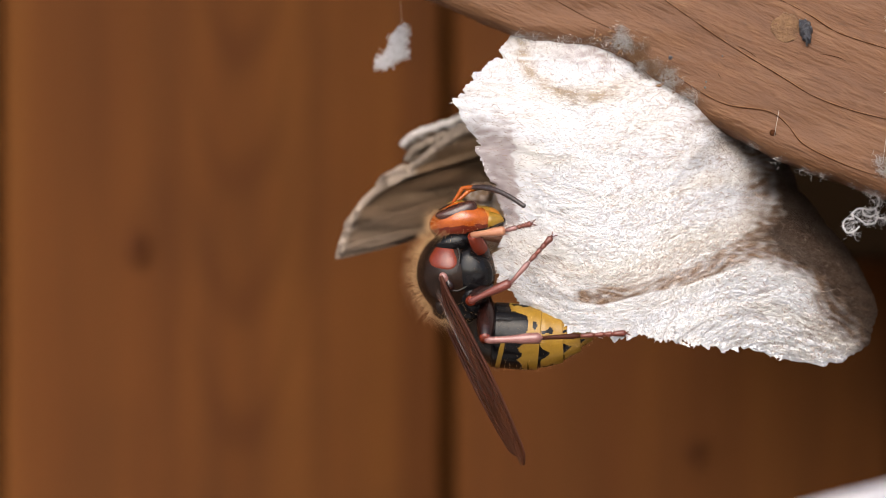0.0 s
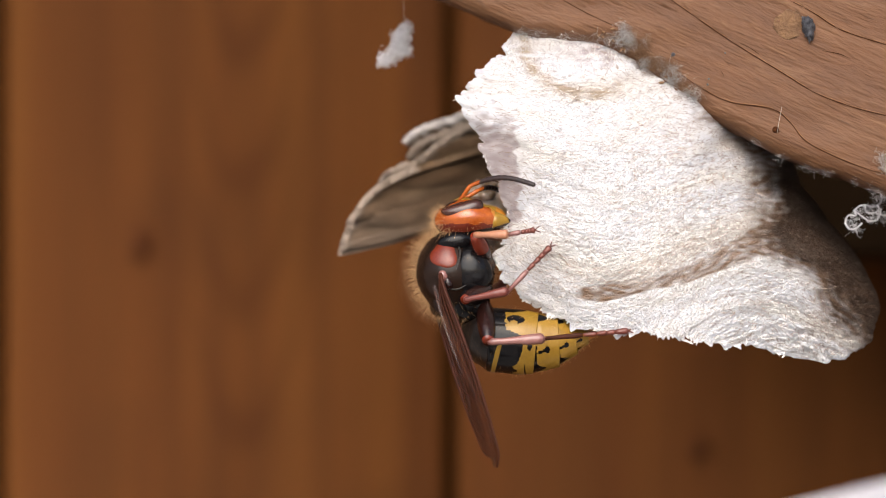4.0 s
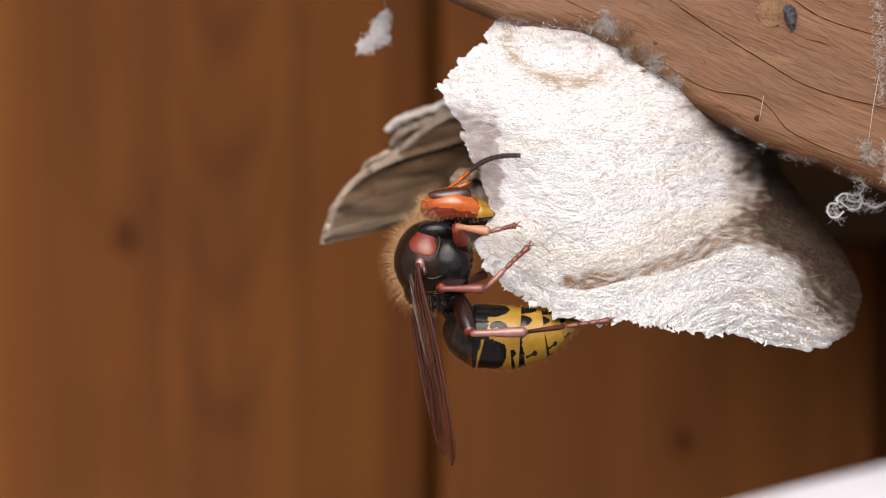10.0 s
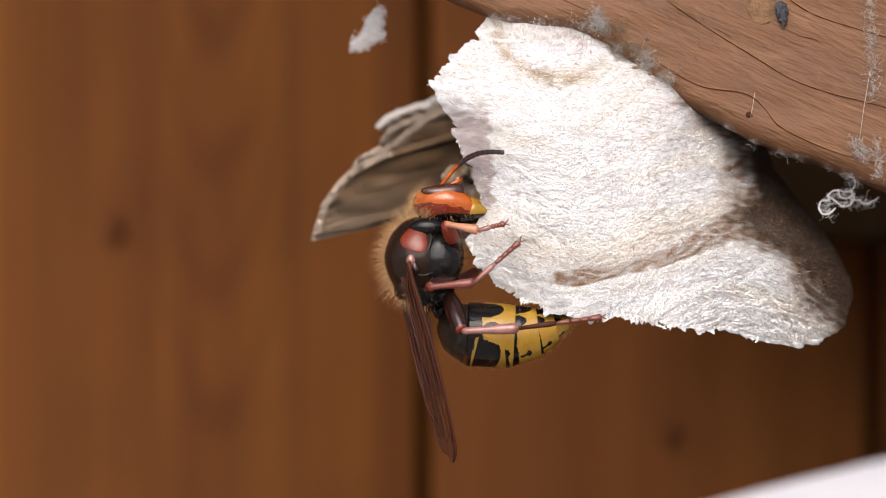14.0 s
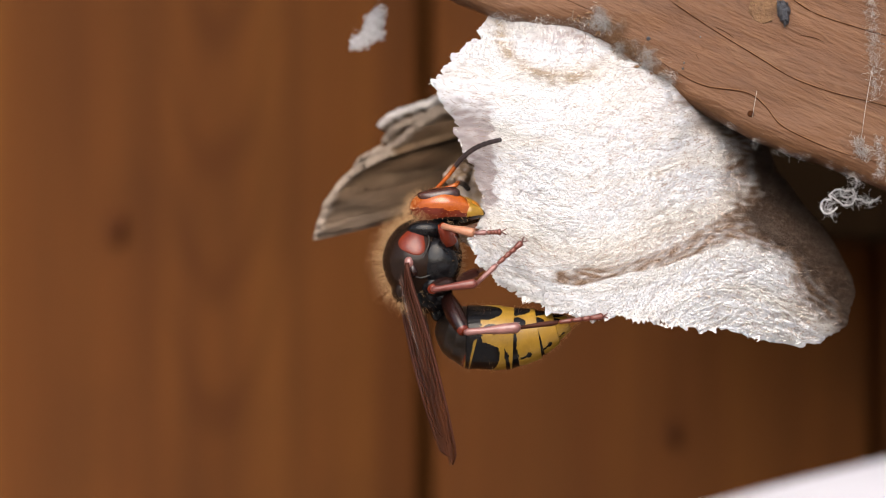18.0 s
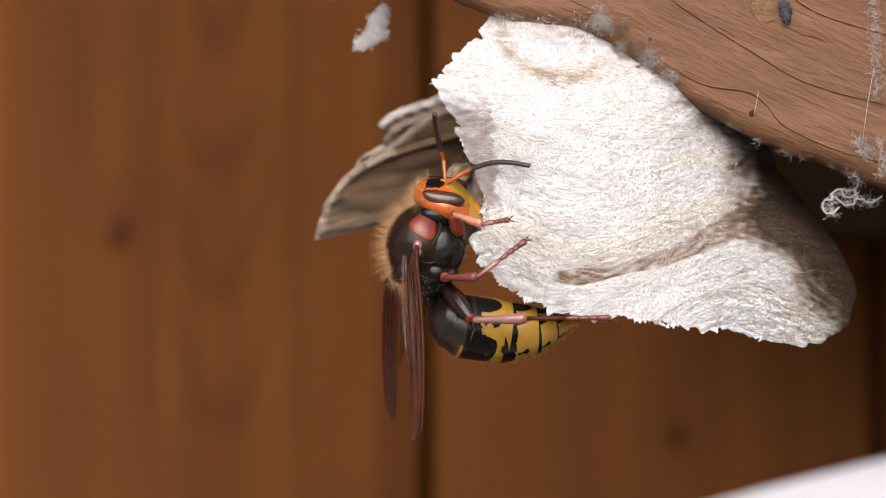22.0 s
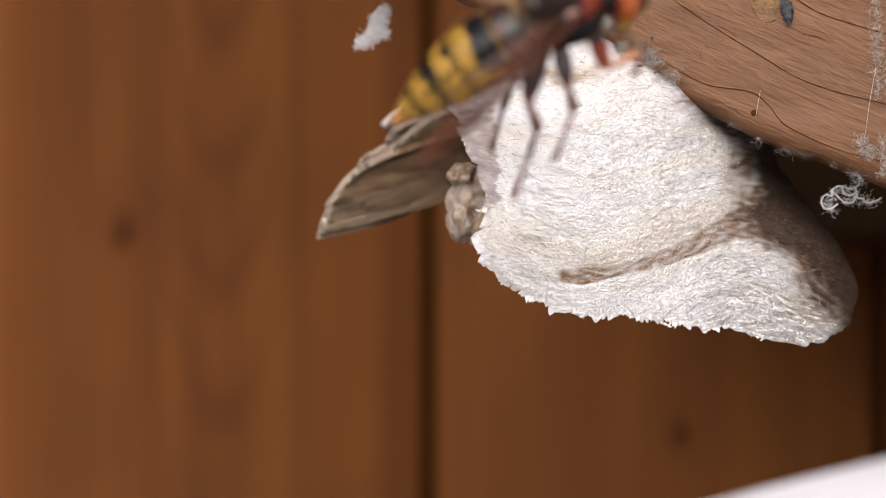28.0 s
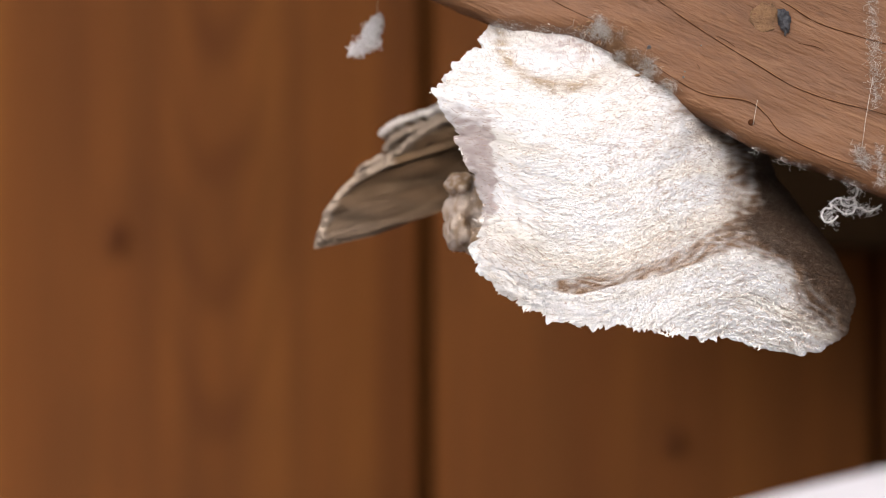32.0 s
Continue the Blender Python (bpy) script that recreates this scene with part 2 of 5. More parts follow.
# unseen side wall past the beam's end, added to block light from the right
side = part("wall_side_unseen", box_bm(0.125, 0.16, 0.02, WALL_Y - 0.001, GROUND_Z, 0.6, 0.001), M_DARKWOOD, None)
tagged(side, "unseen dark boards added beside the nest to block light from the right", "wall", kind="structure")

# unseen boards, added to dim the upper wall by blocking high sky
unseen_soffit = part("ceiling", box_bm(-1.7, 1.75, -0.05, WALL_Y - 0.001, 0.28, 0.30, 0.001), M_DARKWOOD, None)
tagged(unseen_soffit, "unseen dark boards added overhead to keep high sky light off the wall", "ceiling", kind="structure")

# dark knots set in the boards
for u, v, rx, rz in ((205, 402, 0.0016, 0.003), (1190, 765, 0.0014, 0.002)):
    x, z = (u - 784) * CELL * 4 / 3, (441 - v) * CELL * 4 / 3
    bm = bmesh.new()
    bmesh.ops.create_uvsphere(bm, u_segments=20, v_segments=10, radius=1)
    for w in bm.verts:
        w.co = Vector((x + w.co.x * rx, WALL_Y - 0.0004 + w.co.y * 0.0012, z + w.co.z * rz))
    part("knot", bm, M_KNOT, wall, "dark knot in a board")


# ---- beam ----
BEAM_A = math.atan2(310, 708)
BEAM_YAW = radians(5)


def edge_line(u):
    """Height of the beam's lower front edge on the plan, with its worn hollow and belly."""
    base = 25 + (u - 860) * 310 / 708
    return base - 40 * math.exp(-((u - 1040) / 95) ** 2) + 14 * math.exp(-((u - 1340) / 110) ** 2)


BEAM_FRONT = -4.0       # mm
BEAM_DEEP = 34.0
BEAM_TALL = 1150        # cells


def beam_front(u):
    return BEAM_FRONT - (u - 1250) * 0.07 * math.tan(BEAM_YAW)


def beam_relief(u, v, d=0.0):
    h = edge_line(u) - v
    w = min(1.0, 1.2 - h / 900) if h < 1000 else 0.2
    q = Vector((u * 0.006, v * 0.03, d * 0.1))
    return (noise.noise(q) * 0.22 + noise.noise(q * 4.3) * 0.1) * w * 1.3


def build_beam():
    us = np.linspace(300, 1950, 420)
    prof = []           # (height above the edge in cells, depth in mm behind the face)
    for k in range(70):
        h = 40 + (BEAM_TALL - 40) * (1 - k / 69) ** 1.6
        prof.append((h, 0.0))
    for k in range(1, 15):
        a = k / 14 * math.pi / 2
        prof.append((40 - 40 * math.sin(a), 2.8 * (1 - math.cos(a))))
    for k in range(1, 16):
        prof.append((0, 2.8 + (BEAM_DEEP - 2.8) * (k / 15) ** 1.5))
    prof.append((BEAM_TALL, BEAM_DEEP))
    n = len(prof)
    verts, faces = [], []
    for i, u in enumerate(us):
        e = edge_line(u)
        f = beam_front(u)
        for h, d in prof:
            edge = noise.noise(Vector((u * 0.02, d * 0.3, 4.0))) * 5 + noise.noise(Vector((u * 0.11, d * 0.6, 9.0))) * 2.5
            fall = math.exp(-h / 30)
            verts.append(P(u, e - h - edge * fall, f + d - beam_relief(u, e - h, d)))
    for i in range(len(us) - 1):
        for k in range(n):
            a, b = i * n + k, i * n + (k + 1) % n
            faces.append((a, a + n, b + n, b))
    faces.append(tuple(range(n)))
    faces.append(tuple(range((len(us) - 1) * n, len(us) * n))[::-1])
    # to the beam's own axes: x along it, z across it
    turn = Matrix.Rotation(BEAM_A, 4, "Y")
    origin = P(1250, 100, 0)
    inv = (Matrix.Translation(origin) @ turn).inverted()
    ob = mesh_object("timber_beam", [inv @ v for v in verts], faces, M_BEAM)
    ob.matrix_world = Matrix.Translation(origin) @ turn
    return tagged(ob, "weathered tan softwood beam with wavy raised grain and worn edge", "beam"), inv


beam, BEAM_INV = build_beam()


def on_beam(u, v, lift=0.0):
    return BEAM_INV @ P(u, v, beam_front(u) - beam_relief(u, v) - lift)


def grain_line(points, width, mat, name, lift=0.02, label=""):
    pts = [on_beam(u, v, lift) for u, v in smooth_path(points, 90)]
    n = len(pts)
    rad = []
    for i in range(n):
        x = i / (n - 1)
        rad.append(width * 1e-3 * (0.25 + 0.75 * math.sin(math.pi * x) ** 0.6) * (0.8 + 0.4 * noise.noise(pts[i] * 900)))
    v, f = tube(pts, rad, 6)
    return mesh_object(name, v, f, mat, beam, label)


LINES = [
    [(1060, -90), (1165, -14), (1246, 42), (1340, 100), (1400, 136), (1470, 162), (1560, 185), (1640, 215)],
    [(1290, -60), (1385, -12), (1440, 22), (1510, 46), (1580, 66), (1660, 96)],
    [(1130, 78), (1160, 102), (1205, 132), (1250, 152), (1320, 163), (1352, 186), (1378, 218), (1420, 242), (1490, 270), (1580, 292)],
]
for pts in LINES:
    grain_line(pts, 0.08, M_GROOVE, "grain_ridge", 0.035, "dark raised grain line")
    # a thin pale strip paints the highlight along each grain line
    grain_line([(u + 0.5, v - 2.2) for u, v in pts], 0.026, M_GROOVE_PALE, "grain_edge", 0.0, "pale strip that paints the lit edge of the grain")
for pts in ([(1262, 46), (1280, 54), (1298, 66)], [(900, -60), (990, -8), (1060, 24)], [(1410, 60), (1440, 66), (1458, 74)], [(1230, 95), (1236, 105)]):
    grain_line(pts, 0.07, M_GROOVE, "grain_ridge", 0.02)


def scar():
    """A pale hollow where a knot fell out, with a black lump of resin beside it."""
    bm = bmesh.new()
    bmesh.ops.create_uvsphere(bm, u_segments=28, v_segments=14, radius=1)
    for w in bm.verts:
        n = 1 + 0.25 * noise.noise(w.co * 2.1)
        r = math.hypot(w.co.x, w.co.z)
        w.co = on_beam(1352 + w.co.x * 27 * n, 14 - w.co.z * 25 * n, 0.03 * n - 0.10 * w.co.y * max(0, 1 - r * r))
    part("knot_scar", bm, M_SCAR, beam, "pale hollow of a lost knot")
    bm = bmesh.new()
    bmesh.ops.create_icosphere(bm, subdivisions=4, radius=1)
    for w in bm.verts:
        n = 1 + 0.45 * noise.noise(w.co * 2.6 + Vector((3, 1, 7)))
        long = 17 if w.co.z > 0 else 25
        w.co = on_beam(1384 + w.co.x * 11 * n + w.co.z * -3, 16 - w.co.z * long * n, 0.4 - w.co.y * 0.7 * n)
    part("resin_lump", bm, M_BLACK, beam, "small black lump of dried resin")


scar()
for u, v, r in ((1146, 67, 4), (1207, 120, 2.2), (1209, 110, 1.8), (1327, 200, 6), (1238, 64, 1.6)):
    bm = bmesh.new()
    bmesh.ops.create_icosphere(bm, subdivisions=2, radius=r * CELL)
    for w in bm.verts:
        w.co = on_beam(u, v, 0.02) + Vector((w.co.x, w.co.y * 0.5, w.co.z))
    part("fleck", bm, M_BLACK if r < 5 else M_GROOVE, beam)

# rear timber under the soffit, behind the nest, added where the corner is shaded
rear = part("shade_batten", box_bm(0.0405, 0.124, 0.150, WALL_Y - 0.001, 0.0012, 0.30, 0.002), M_DARKWOOD, None)
tagged(rear, "near-black timber against the board wall, standing for the shaded corner behind the nest", "timber")

# white post close to the lens
def white_post():
    """A stout painted post whose sloping rounded cap rises into the lower corner."""
    verts, faces = [], []
    ring = 64
    levels = [(-1.6, 1.0), (-0.1, 1.0), (-0.004, 1.0)]
    for k in range(1, 13):
        a = k / 12 * math.pi / 2
        levels.append((-0.004 + 0.006 * math.sin(a), 1.0 - 0.09 * (1 - math.cos(a))))
    for k in range(1, 7):
        levels.append((0.002 + 0.0045 * (1 - (1 - k / 6) ** 2), 0.91 * (1 - k / 6) + 0.002))
    base_z, radius = -0.0235, 0.060
    for z, r in levels:
        for k in range(ring):
            a = 2 * math.pi * k / ring
            x, y = radius * r * math.cos(a), radius * r * math.sin(a)
            top = base_z + z + (x * 0.17 if z > -0.05 else 0)
            verts.append((0.064 + x, -0.125 + y, GROUND_Z if z < -1 else top))
    for i in range(len(levels) - 1):
        for k in range(ring):
            a, b = i * ring + k, i * ring + (k + 1) % ring
            faces.append((a, b, b + ring, a + ring))
    faces.append(tuple(range((len(levels) - 1) * ring, len(levels) * ring)))
    faces.append(tuple(range(ring))[::-1])
    ob = mesh_object("white_post", verts, faces, M_WHITE)
    return tagged(ob, "white-painted round post with a sloping domed top", "post")


white_post()


# ---- the nest ----
MID = (1135, 330)
RIM = [(1120, 40), (1010, 0), (930, -2), (868, 24), (836, 66), (800, 96), (768, 142), (774, 172), (797, 205), (812, 255), (835, 300),
       (850, 346), (853, 380), (830, 420), (838, 452), (882, 503), (935, 532), (980, 551), (1100, 559), (1180, 573), (1285, 581),
       (1365, 605), (1448, 606), (1497, 575), (1513, 513), (1487, 450), (1420, 362), (1372, 300), (1345, 235), (1290, 150), (1210, 80)]


def nest_rim(count):
    """Distance of the torn rim from the middle, for count directions."""
    ang = [math.atan2(v - MID[1], u - MID[0]) for u, v in RIM]
    rad = [math.hypot(v - MID[1], u - MID[0]) for u, v in RIM]
    order = np.argsort(ang)
    a = np.array(ang)[order]
    r = np.array(rad)[order]
    a = np.concatenate((a[-3:] - 2 * math.pi, a, a[:3] + 2 * math.pi))
    r = np.concatenate((r[-3:], r, r[:3]))
    at = np.linspace(-math.pi, math.pi, count, endpoint=False)
    return at, np.interp(at, a, r)


def turn_weight(a, centre, spread):
    d = (a - centre + math.pi) % (2 * math.pi) - math.pi
    return math.exp(-(d / spread) ** 2)


def shell_depth(a, r):
    """Depth in mm of the front shell: r is 0 in the middle and 1 at the rim."""
    right = min(1.0, turn_weight(a, 0.0, 0.55) + turn_weight(a, -0.6, 0.45))
    top = turn_weight(a, -1.6, 0.9)
    low = turn_weight(a, 1.5, 0.8)
    left = turn_weight(a, 3.1, 0.9)
    edge = 17.0 * right + 3.0 * top - 13.0 * low * (1 - right) - 5.0 * left
    flat = 1 - r ** 2.2
    cap = math.sqrt(max(0.0, 1 - r * r))
    return edge * r * r - 12.5 * (flat * (1 - right) + cap * right) + 1.5


def band(u, v):
    """The bands of paper run in shallow waves across the shell."""
    swell = min(1.0, max(0.12, (v - 120) / 320))
    return v - 44 * swell * math.sin((u - 900) * 2 * math.pi / 520)


WHITE, CREAM, LILAC, TAN, GREY = (0.83, 0.832, 0.865), (0.79, 0.755, 0.71), (0.43, 0.36, 0.36), (0.46, 0.36, 0.26), (0.68, 0.67, 0.69)
RUST, SHADE_UMBER = (0.23, 0.138, 0.085), (0.048, 0.027, 0.016)


def blend(a, b, f):
    f = max(0.0, min(1.0, f))
    return tuple(x + (y - x) * f for x, y in zip(a, b))


def pigment(u, v):
    """Colour of the paper: each load of chewed wood left a band of its own tint; the far side also holds shade."""
    w = band(u, v) + 14 * noise.noise(Vector((u * 0.012, v * 0.03, 0)))
    n = noise.noise(Vector((u * 0.05, w * 0.12, 5)))
    m = noise.noise(Vector((u * 0.006, w * 0.028, 11)))
    c = blend(WHITE, CREAM, 0.15 + 1.1 * m)
    c = blend(c, GREY, 0.6 * noise.noise(Vector((u * 0.004, w * 0.03, 31))) if v > 420 else 0)
    c = blend(c, CREAM, 0.9 * math.exp(-((w - 405) / 26) ** 2))
    centre, half = wedge(u)
    off = v - centre + 5 * noise.noise(Vector((u * 0.03, v * 0.02, 61)))
    side = min(1, max(0, (half + 2 - off) / 4)) * min(1, max(0, (half + off) / 7))
    c = blend(c, RUST, (0.9 + 0.9 * n) * side * min(1, max(0, (u - 972) / 16)) * (1 if u < 1060 else max(0.82, 1 - (u - 1060) / 60)))
    c = blend(c, CREAM, 0.5 * math.exp(-((off + half + 18) / 20) ** 2) * min(1, max(0, (u - 1000) / 60)))
    arc = math.hypot(u - 1000, (v - 18) * 1.05) - 127 + 8 * m
    c = blend(c, TAN, (0.75 + n) * math.exp(-(arc / 15) ** 2) * (1 if u < 1020 else math.exp(-((u - 1020) / 45) ** 2)) * (1 if v > 25 else 0))
    edge = 874 + 26 * noise.noise(Vector((0, v * 0.022, 2))) + 12 * noise.noise(Vector((u * 0.03, v * 0.09, 2)))
    left = edge - u
    if 150 < v < 420:
        c = blend(c, LILAC, (0.85 + 0.5 * n) * min(1, max(0, left / 6)) * min(1, max(0, (v - 170 + 30 * n) / 40)) * min(1, max(0, (395 - v + 30 * n) / 30)))
    c = blend(c, LILAC, (0.7 + n) * math.exp(-((u - 1020) ** 2 / 80 ** 2 + (v - 58) ** 2 / 30 ** 2)))
    # brown paper, then shade of the limb and the beam put into the colour
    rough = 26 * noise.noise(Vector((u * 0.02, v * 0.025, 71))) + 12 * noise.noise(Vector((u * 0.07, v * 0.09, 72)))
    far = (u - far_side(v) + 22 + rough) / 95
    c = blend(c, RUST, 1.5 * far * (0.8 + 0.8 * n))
    c = blend(c, SHADE_UMBER, 1.7 * (far - 0.28))
    return c


def wedge(u):
    """Centre and half-width of the brown load of paper that runs across the shell."""
    x = max(0.0, min(1.0, (u - 1000) / 300))
    return 489 - 20 * x - 76 * x * x, 9 + 22 * x * x + 7 * math.exp(-((u - 1030) / 42) ** 2)


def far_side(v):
    """Where the far side's brown paper begins, with limb shade and beam shadow in its colour."""
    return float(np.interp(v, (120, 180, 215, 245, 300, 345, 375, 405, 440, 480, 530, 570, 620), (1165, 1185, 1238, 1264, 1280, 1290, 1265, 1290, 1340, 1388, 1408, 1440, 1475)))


def put_maps(ob, colours, places):
    me = ob.data
    layer = me.color_attributes.new("pigment", "FLOAT_COLOR", "POINT")
    layer.data.foreach_set("color", [x for c in colours for x in (*c, 1)])
    uv = me.uv_layers.new(name="UVMap")
    idx = np.empty(len(me.loops), dtype=np.int32)
    me.loops.foreach_get("vertex_index", idx)
    uv.data.foreach_set("uv", np.array(places, dtype=np.float32)[idx].ravel())


def front_shell(parent):
    na, nr = 1300, 200
    at, rim = nest_rim(na)
    verts, cols, uvs, faces = [], [], [], []
    def torn(a, many, seed):
        return noise.noise(Vector((math.cos(a) * many, math.sin(a) * many, seed)))

    fr = [torn(a, 13, 3) * 8 + torn(a, 40, 3) * 5 + torn(a, 95, 8) * 3.5 + max(0, torn(a, 19, 18) - 0.22) * 22 - max(0, torn(a, 26, 28) - 0.22) * 24
          - max(0, torn(a, 70, 38) - 0.2) * 14 for a in at]
    for j in range(nr + 1):
        r = (j / nr) ** 0.8
        for i, a in enumerate(at):
            limb = min(1.0, turn_weight(a, 0.1, 0.5) + turn_weight(a, -0.5, 0.4))
            rr = rim[i] * r + fr[i] * (1 - limb) * r ** 32
            u, v = MID[0] + rr * math.cos(a), MID[1] + rr * math.sin(a)
            w = band(u, v)
            d = shell_depth(a, r)
            q = Vector((u * 0.014, w * 0.03, 1))
            relief = noise.noise(q) * 0.34 + noise.noise(Vector((u * 0.05, w * 0.085, 2))) * 0.2
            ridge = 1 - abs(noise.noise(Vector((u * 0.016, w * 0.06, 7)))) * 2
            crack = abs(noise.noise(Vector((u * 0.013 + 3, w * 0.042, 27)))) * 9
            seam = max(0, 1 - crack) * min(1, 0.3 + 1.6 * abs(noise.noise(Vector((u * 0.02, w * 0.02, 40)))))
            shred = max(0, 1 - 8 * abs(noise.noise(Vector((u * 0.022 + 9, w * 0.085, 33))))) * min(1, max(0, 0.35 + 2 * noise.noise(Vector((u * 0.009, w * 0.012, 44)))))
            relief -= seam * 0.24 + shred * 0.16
            relief += noise.noise(Vector((u * 0.11 + w * 0.05, w * 0.26, 3))) * 0.12 + noise.noise(Vector((u * 0.3, v * 0.34, 13))) * 0.09
            relief *= 1 + 0.7 * min(1, max(0, (u - 1150) / 200)) * min(1, max(0, (v - 300) / 150))
            if u < 905 and v > 120:
                relief *= 1 - 0.8 * min(1, (905 - u) / 25)
            centre, half = wedge(u)
            relief += 0.4 * min(1, max(0, (v - centre - half) / 5)) * math.exp(-max(0, v - centre - half) / 30) * min(1, max(0, (u - 970) / 60))
            verts.append(P(u, v, d - relief * min(1, r * 8)))
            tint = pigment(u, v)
            # creases darkened in colour too, where their recesses would be shaded
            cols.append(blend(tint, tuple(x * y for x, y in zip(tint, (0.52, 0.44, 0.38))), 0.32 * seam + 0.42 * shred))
            uvs.append(((u - 784) * CELL * 10, w * CELL * 10))
    for j in range(nr):
        for i in range(na):
            k = (i + 1) % na
            faces.append((j * na + i, j * na + k, (j + 1) * na + k, (j + 1) * na + i))
    # inner face, a little behind
    n0 = len(verts)
    for j in range(nr, -1, -10):
        for i in range(na):
            p = verts[j * na + i]
            verts.append(p + Vector((0, 0.0006 if j == nr else 0.0011, 0)))
            cols.append(blend(cols[j * na + i], LILAC, 0.7))
            uvs.append(uvs[j * na + i])
    rings = len(range(nr, -1, -10))
    for i in range(na):
        k = (i + 1) % na
        faces.append((nr * na + i, nr * na + k, n0 + k, n0 + i))
        for j in range(rings - 1):
            faces.append((n0 + j * na + i, n0 + j * na + k, n0 + (j + 1) * na + k, n0 + (j + 1) * na + i))
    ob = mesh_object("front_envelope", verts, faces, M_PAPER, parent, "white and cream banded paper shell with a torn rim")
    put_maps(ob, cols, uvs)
    return verts, na, nr, at, rim


def fibres(name, parent, places, mat, label):
    """Thin splinters of chewed wood: start, way, length, width, lift."""
    verts, faces = [], []
    for p, way, length, width in places:
        out = Vector((0, -1, 0))
        side = way.cross(out)
        if side.length < 1e-6:
            continue
        side = side.normalized() * width * 0.5
        n = len(verts)
        mid = p + way * length * 0.5 + out * length * 0.025
        end = p + way * length
        verts += [p - side, p + side, mid - side, mid + side, end, p + out * width * 0.4, mid + out * width * 0.5]
        faces += [(n, n + 5, n + 6, n + 2), (n + 5, n + 1, n + 3, n + 6), (n + 2, n + 6, n + 4), (n + 6, n + 3, n + 4)]
    return mesh_object(name, verts, faces, mat, parent, label, smooth=False, kind="stuff")


def rear_sheet(parent, path, fall, depth, tilt, seed, sag=0.0):
    """One overlapping scallop of the far envelope: path is its torn outer edge, fall the way into the nest, sag the belly of its lower edge."""
    rows, cols_n = 40, 130
    edge = smooth_path(path, cols_n)
    reach_in = math.hypot(*fall)
    verts, cols, uvs, faces = [], [], [], []
    for i, (u, v) in enumerate(edge):
        wob = noise.noise(Vector((i * 0.12, seed, 0))) * 9 + noise.noise(Vector((i * 0.5, seed, 4))) * 5
        low = max(0.0, 1 - i / (cols_n * 0.75)) ** 2
        for j in range(rows + 1):
            t = (j / rows) ** 1.4
            inner = t * reach_in
            uu = u + fall[0] * t - wob * (1 - t)
            vv = v + fall[1] * t + wob * (1 - t) + sag * low * math.sin(math.pi * min(1.0, t * 1.05)) ** 0.8
            fold = noise.noise(Vector((uu * 0.012, vv * 0.03, seed))) * 0.7
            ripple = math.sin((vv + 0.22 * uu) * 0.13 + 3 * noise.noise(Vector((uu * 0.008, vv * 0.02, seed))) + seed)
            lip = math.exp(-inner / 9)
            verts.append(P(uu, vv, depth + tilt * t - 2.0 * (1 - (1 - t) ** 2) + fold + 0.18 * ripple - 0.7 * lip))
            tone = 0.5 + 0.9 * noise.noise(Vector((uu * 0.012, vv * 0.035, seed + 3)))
            # brown darkened for the shade within the nest
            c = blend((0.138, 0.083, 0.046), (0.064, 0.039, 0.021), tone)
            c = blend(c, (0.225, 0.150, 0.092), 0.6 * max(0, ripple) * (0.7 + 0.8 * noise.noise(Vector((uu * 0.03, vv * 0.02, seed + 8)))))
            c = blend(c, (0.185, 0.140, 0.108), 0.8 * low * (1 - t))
            # lip paled to put its lit edge into the colour
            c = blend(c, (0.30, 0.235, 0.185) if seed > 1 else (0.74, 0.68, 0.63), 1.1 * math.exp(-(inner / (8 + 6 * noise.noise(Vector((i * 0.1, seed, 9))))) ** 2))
            cols.append(c)
            uvs.append((uu * CELL * 10, vv * CELL * 10))
    n = rows + 1
    for i in range(cols_n - 1):
        for j in range(rows):
            a = i * n + j
            faces.append((a, a + n, a + n + 1, a + 1))
    ob = mesh_object("rear_envelope_layer", verts, faces, M_PAPER_REAR, parent, "grey-brown scallop of the far paper wall, shade and lit lip put into its colour")
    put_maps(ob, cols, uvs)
    so = ob.modifiers.new("thickness", "SOLIDIFY")
    so.thickness, so.offset = 0.0009, 0
    return ob


def inner_comb(parent):
    """The lump of cells that shows inside the torn opening."""
    for c, r, seed, tone in (((838, 352), (52, 62), 2, 0), ((812, 310), (26, 22), 5, 1), ((815, 385), (32, 44), 9, 0), ((846, 400), (34, 36), 14, 1)):
        bm = bmesh.new()
        bmesh.ops.create_icosphere(bm, subdivisions=5, radius=1)
        col, uvs = [], []
        for w in bm.verts:
            n = 1 + 0.24 * noise.noise(w.co * 1.6 + Vector((seed, 0, 0))) + 0.07 * noise.noise(w.co * 7 + Vector((0, seed, 0)))
            u, v = c[0] + w.co.x * r[0] * n, c[1] - w.co.z * r[1] * n
            col.append(blend((0.66, 0.55, 0.48), (0.42, 0.28, 0.17), 0.35 + 0.35 * tone + noise.noise(w.co * 3)))
            uvs.append((u * 0.0008, v * 0.0008))
            w.co = P(u, v, 11 + w.co.y * 7 * n)
        ob = part("inner_comb", bm, M_PAPER, parent, "crumbly tan lump of inner paper")
        put_maps(ob, col, uvs)


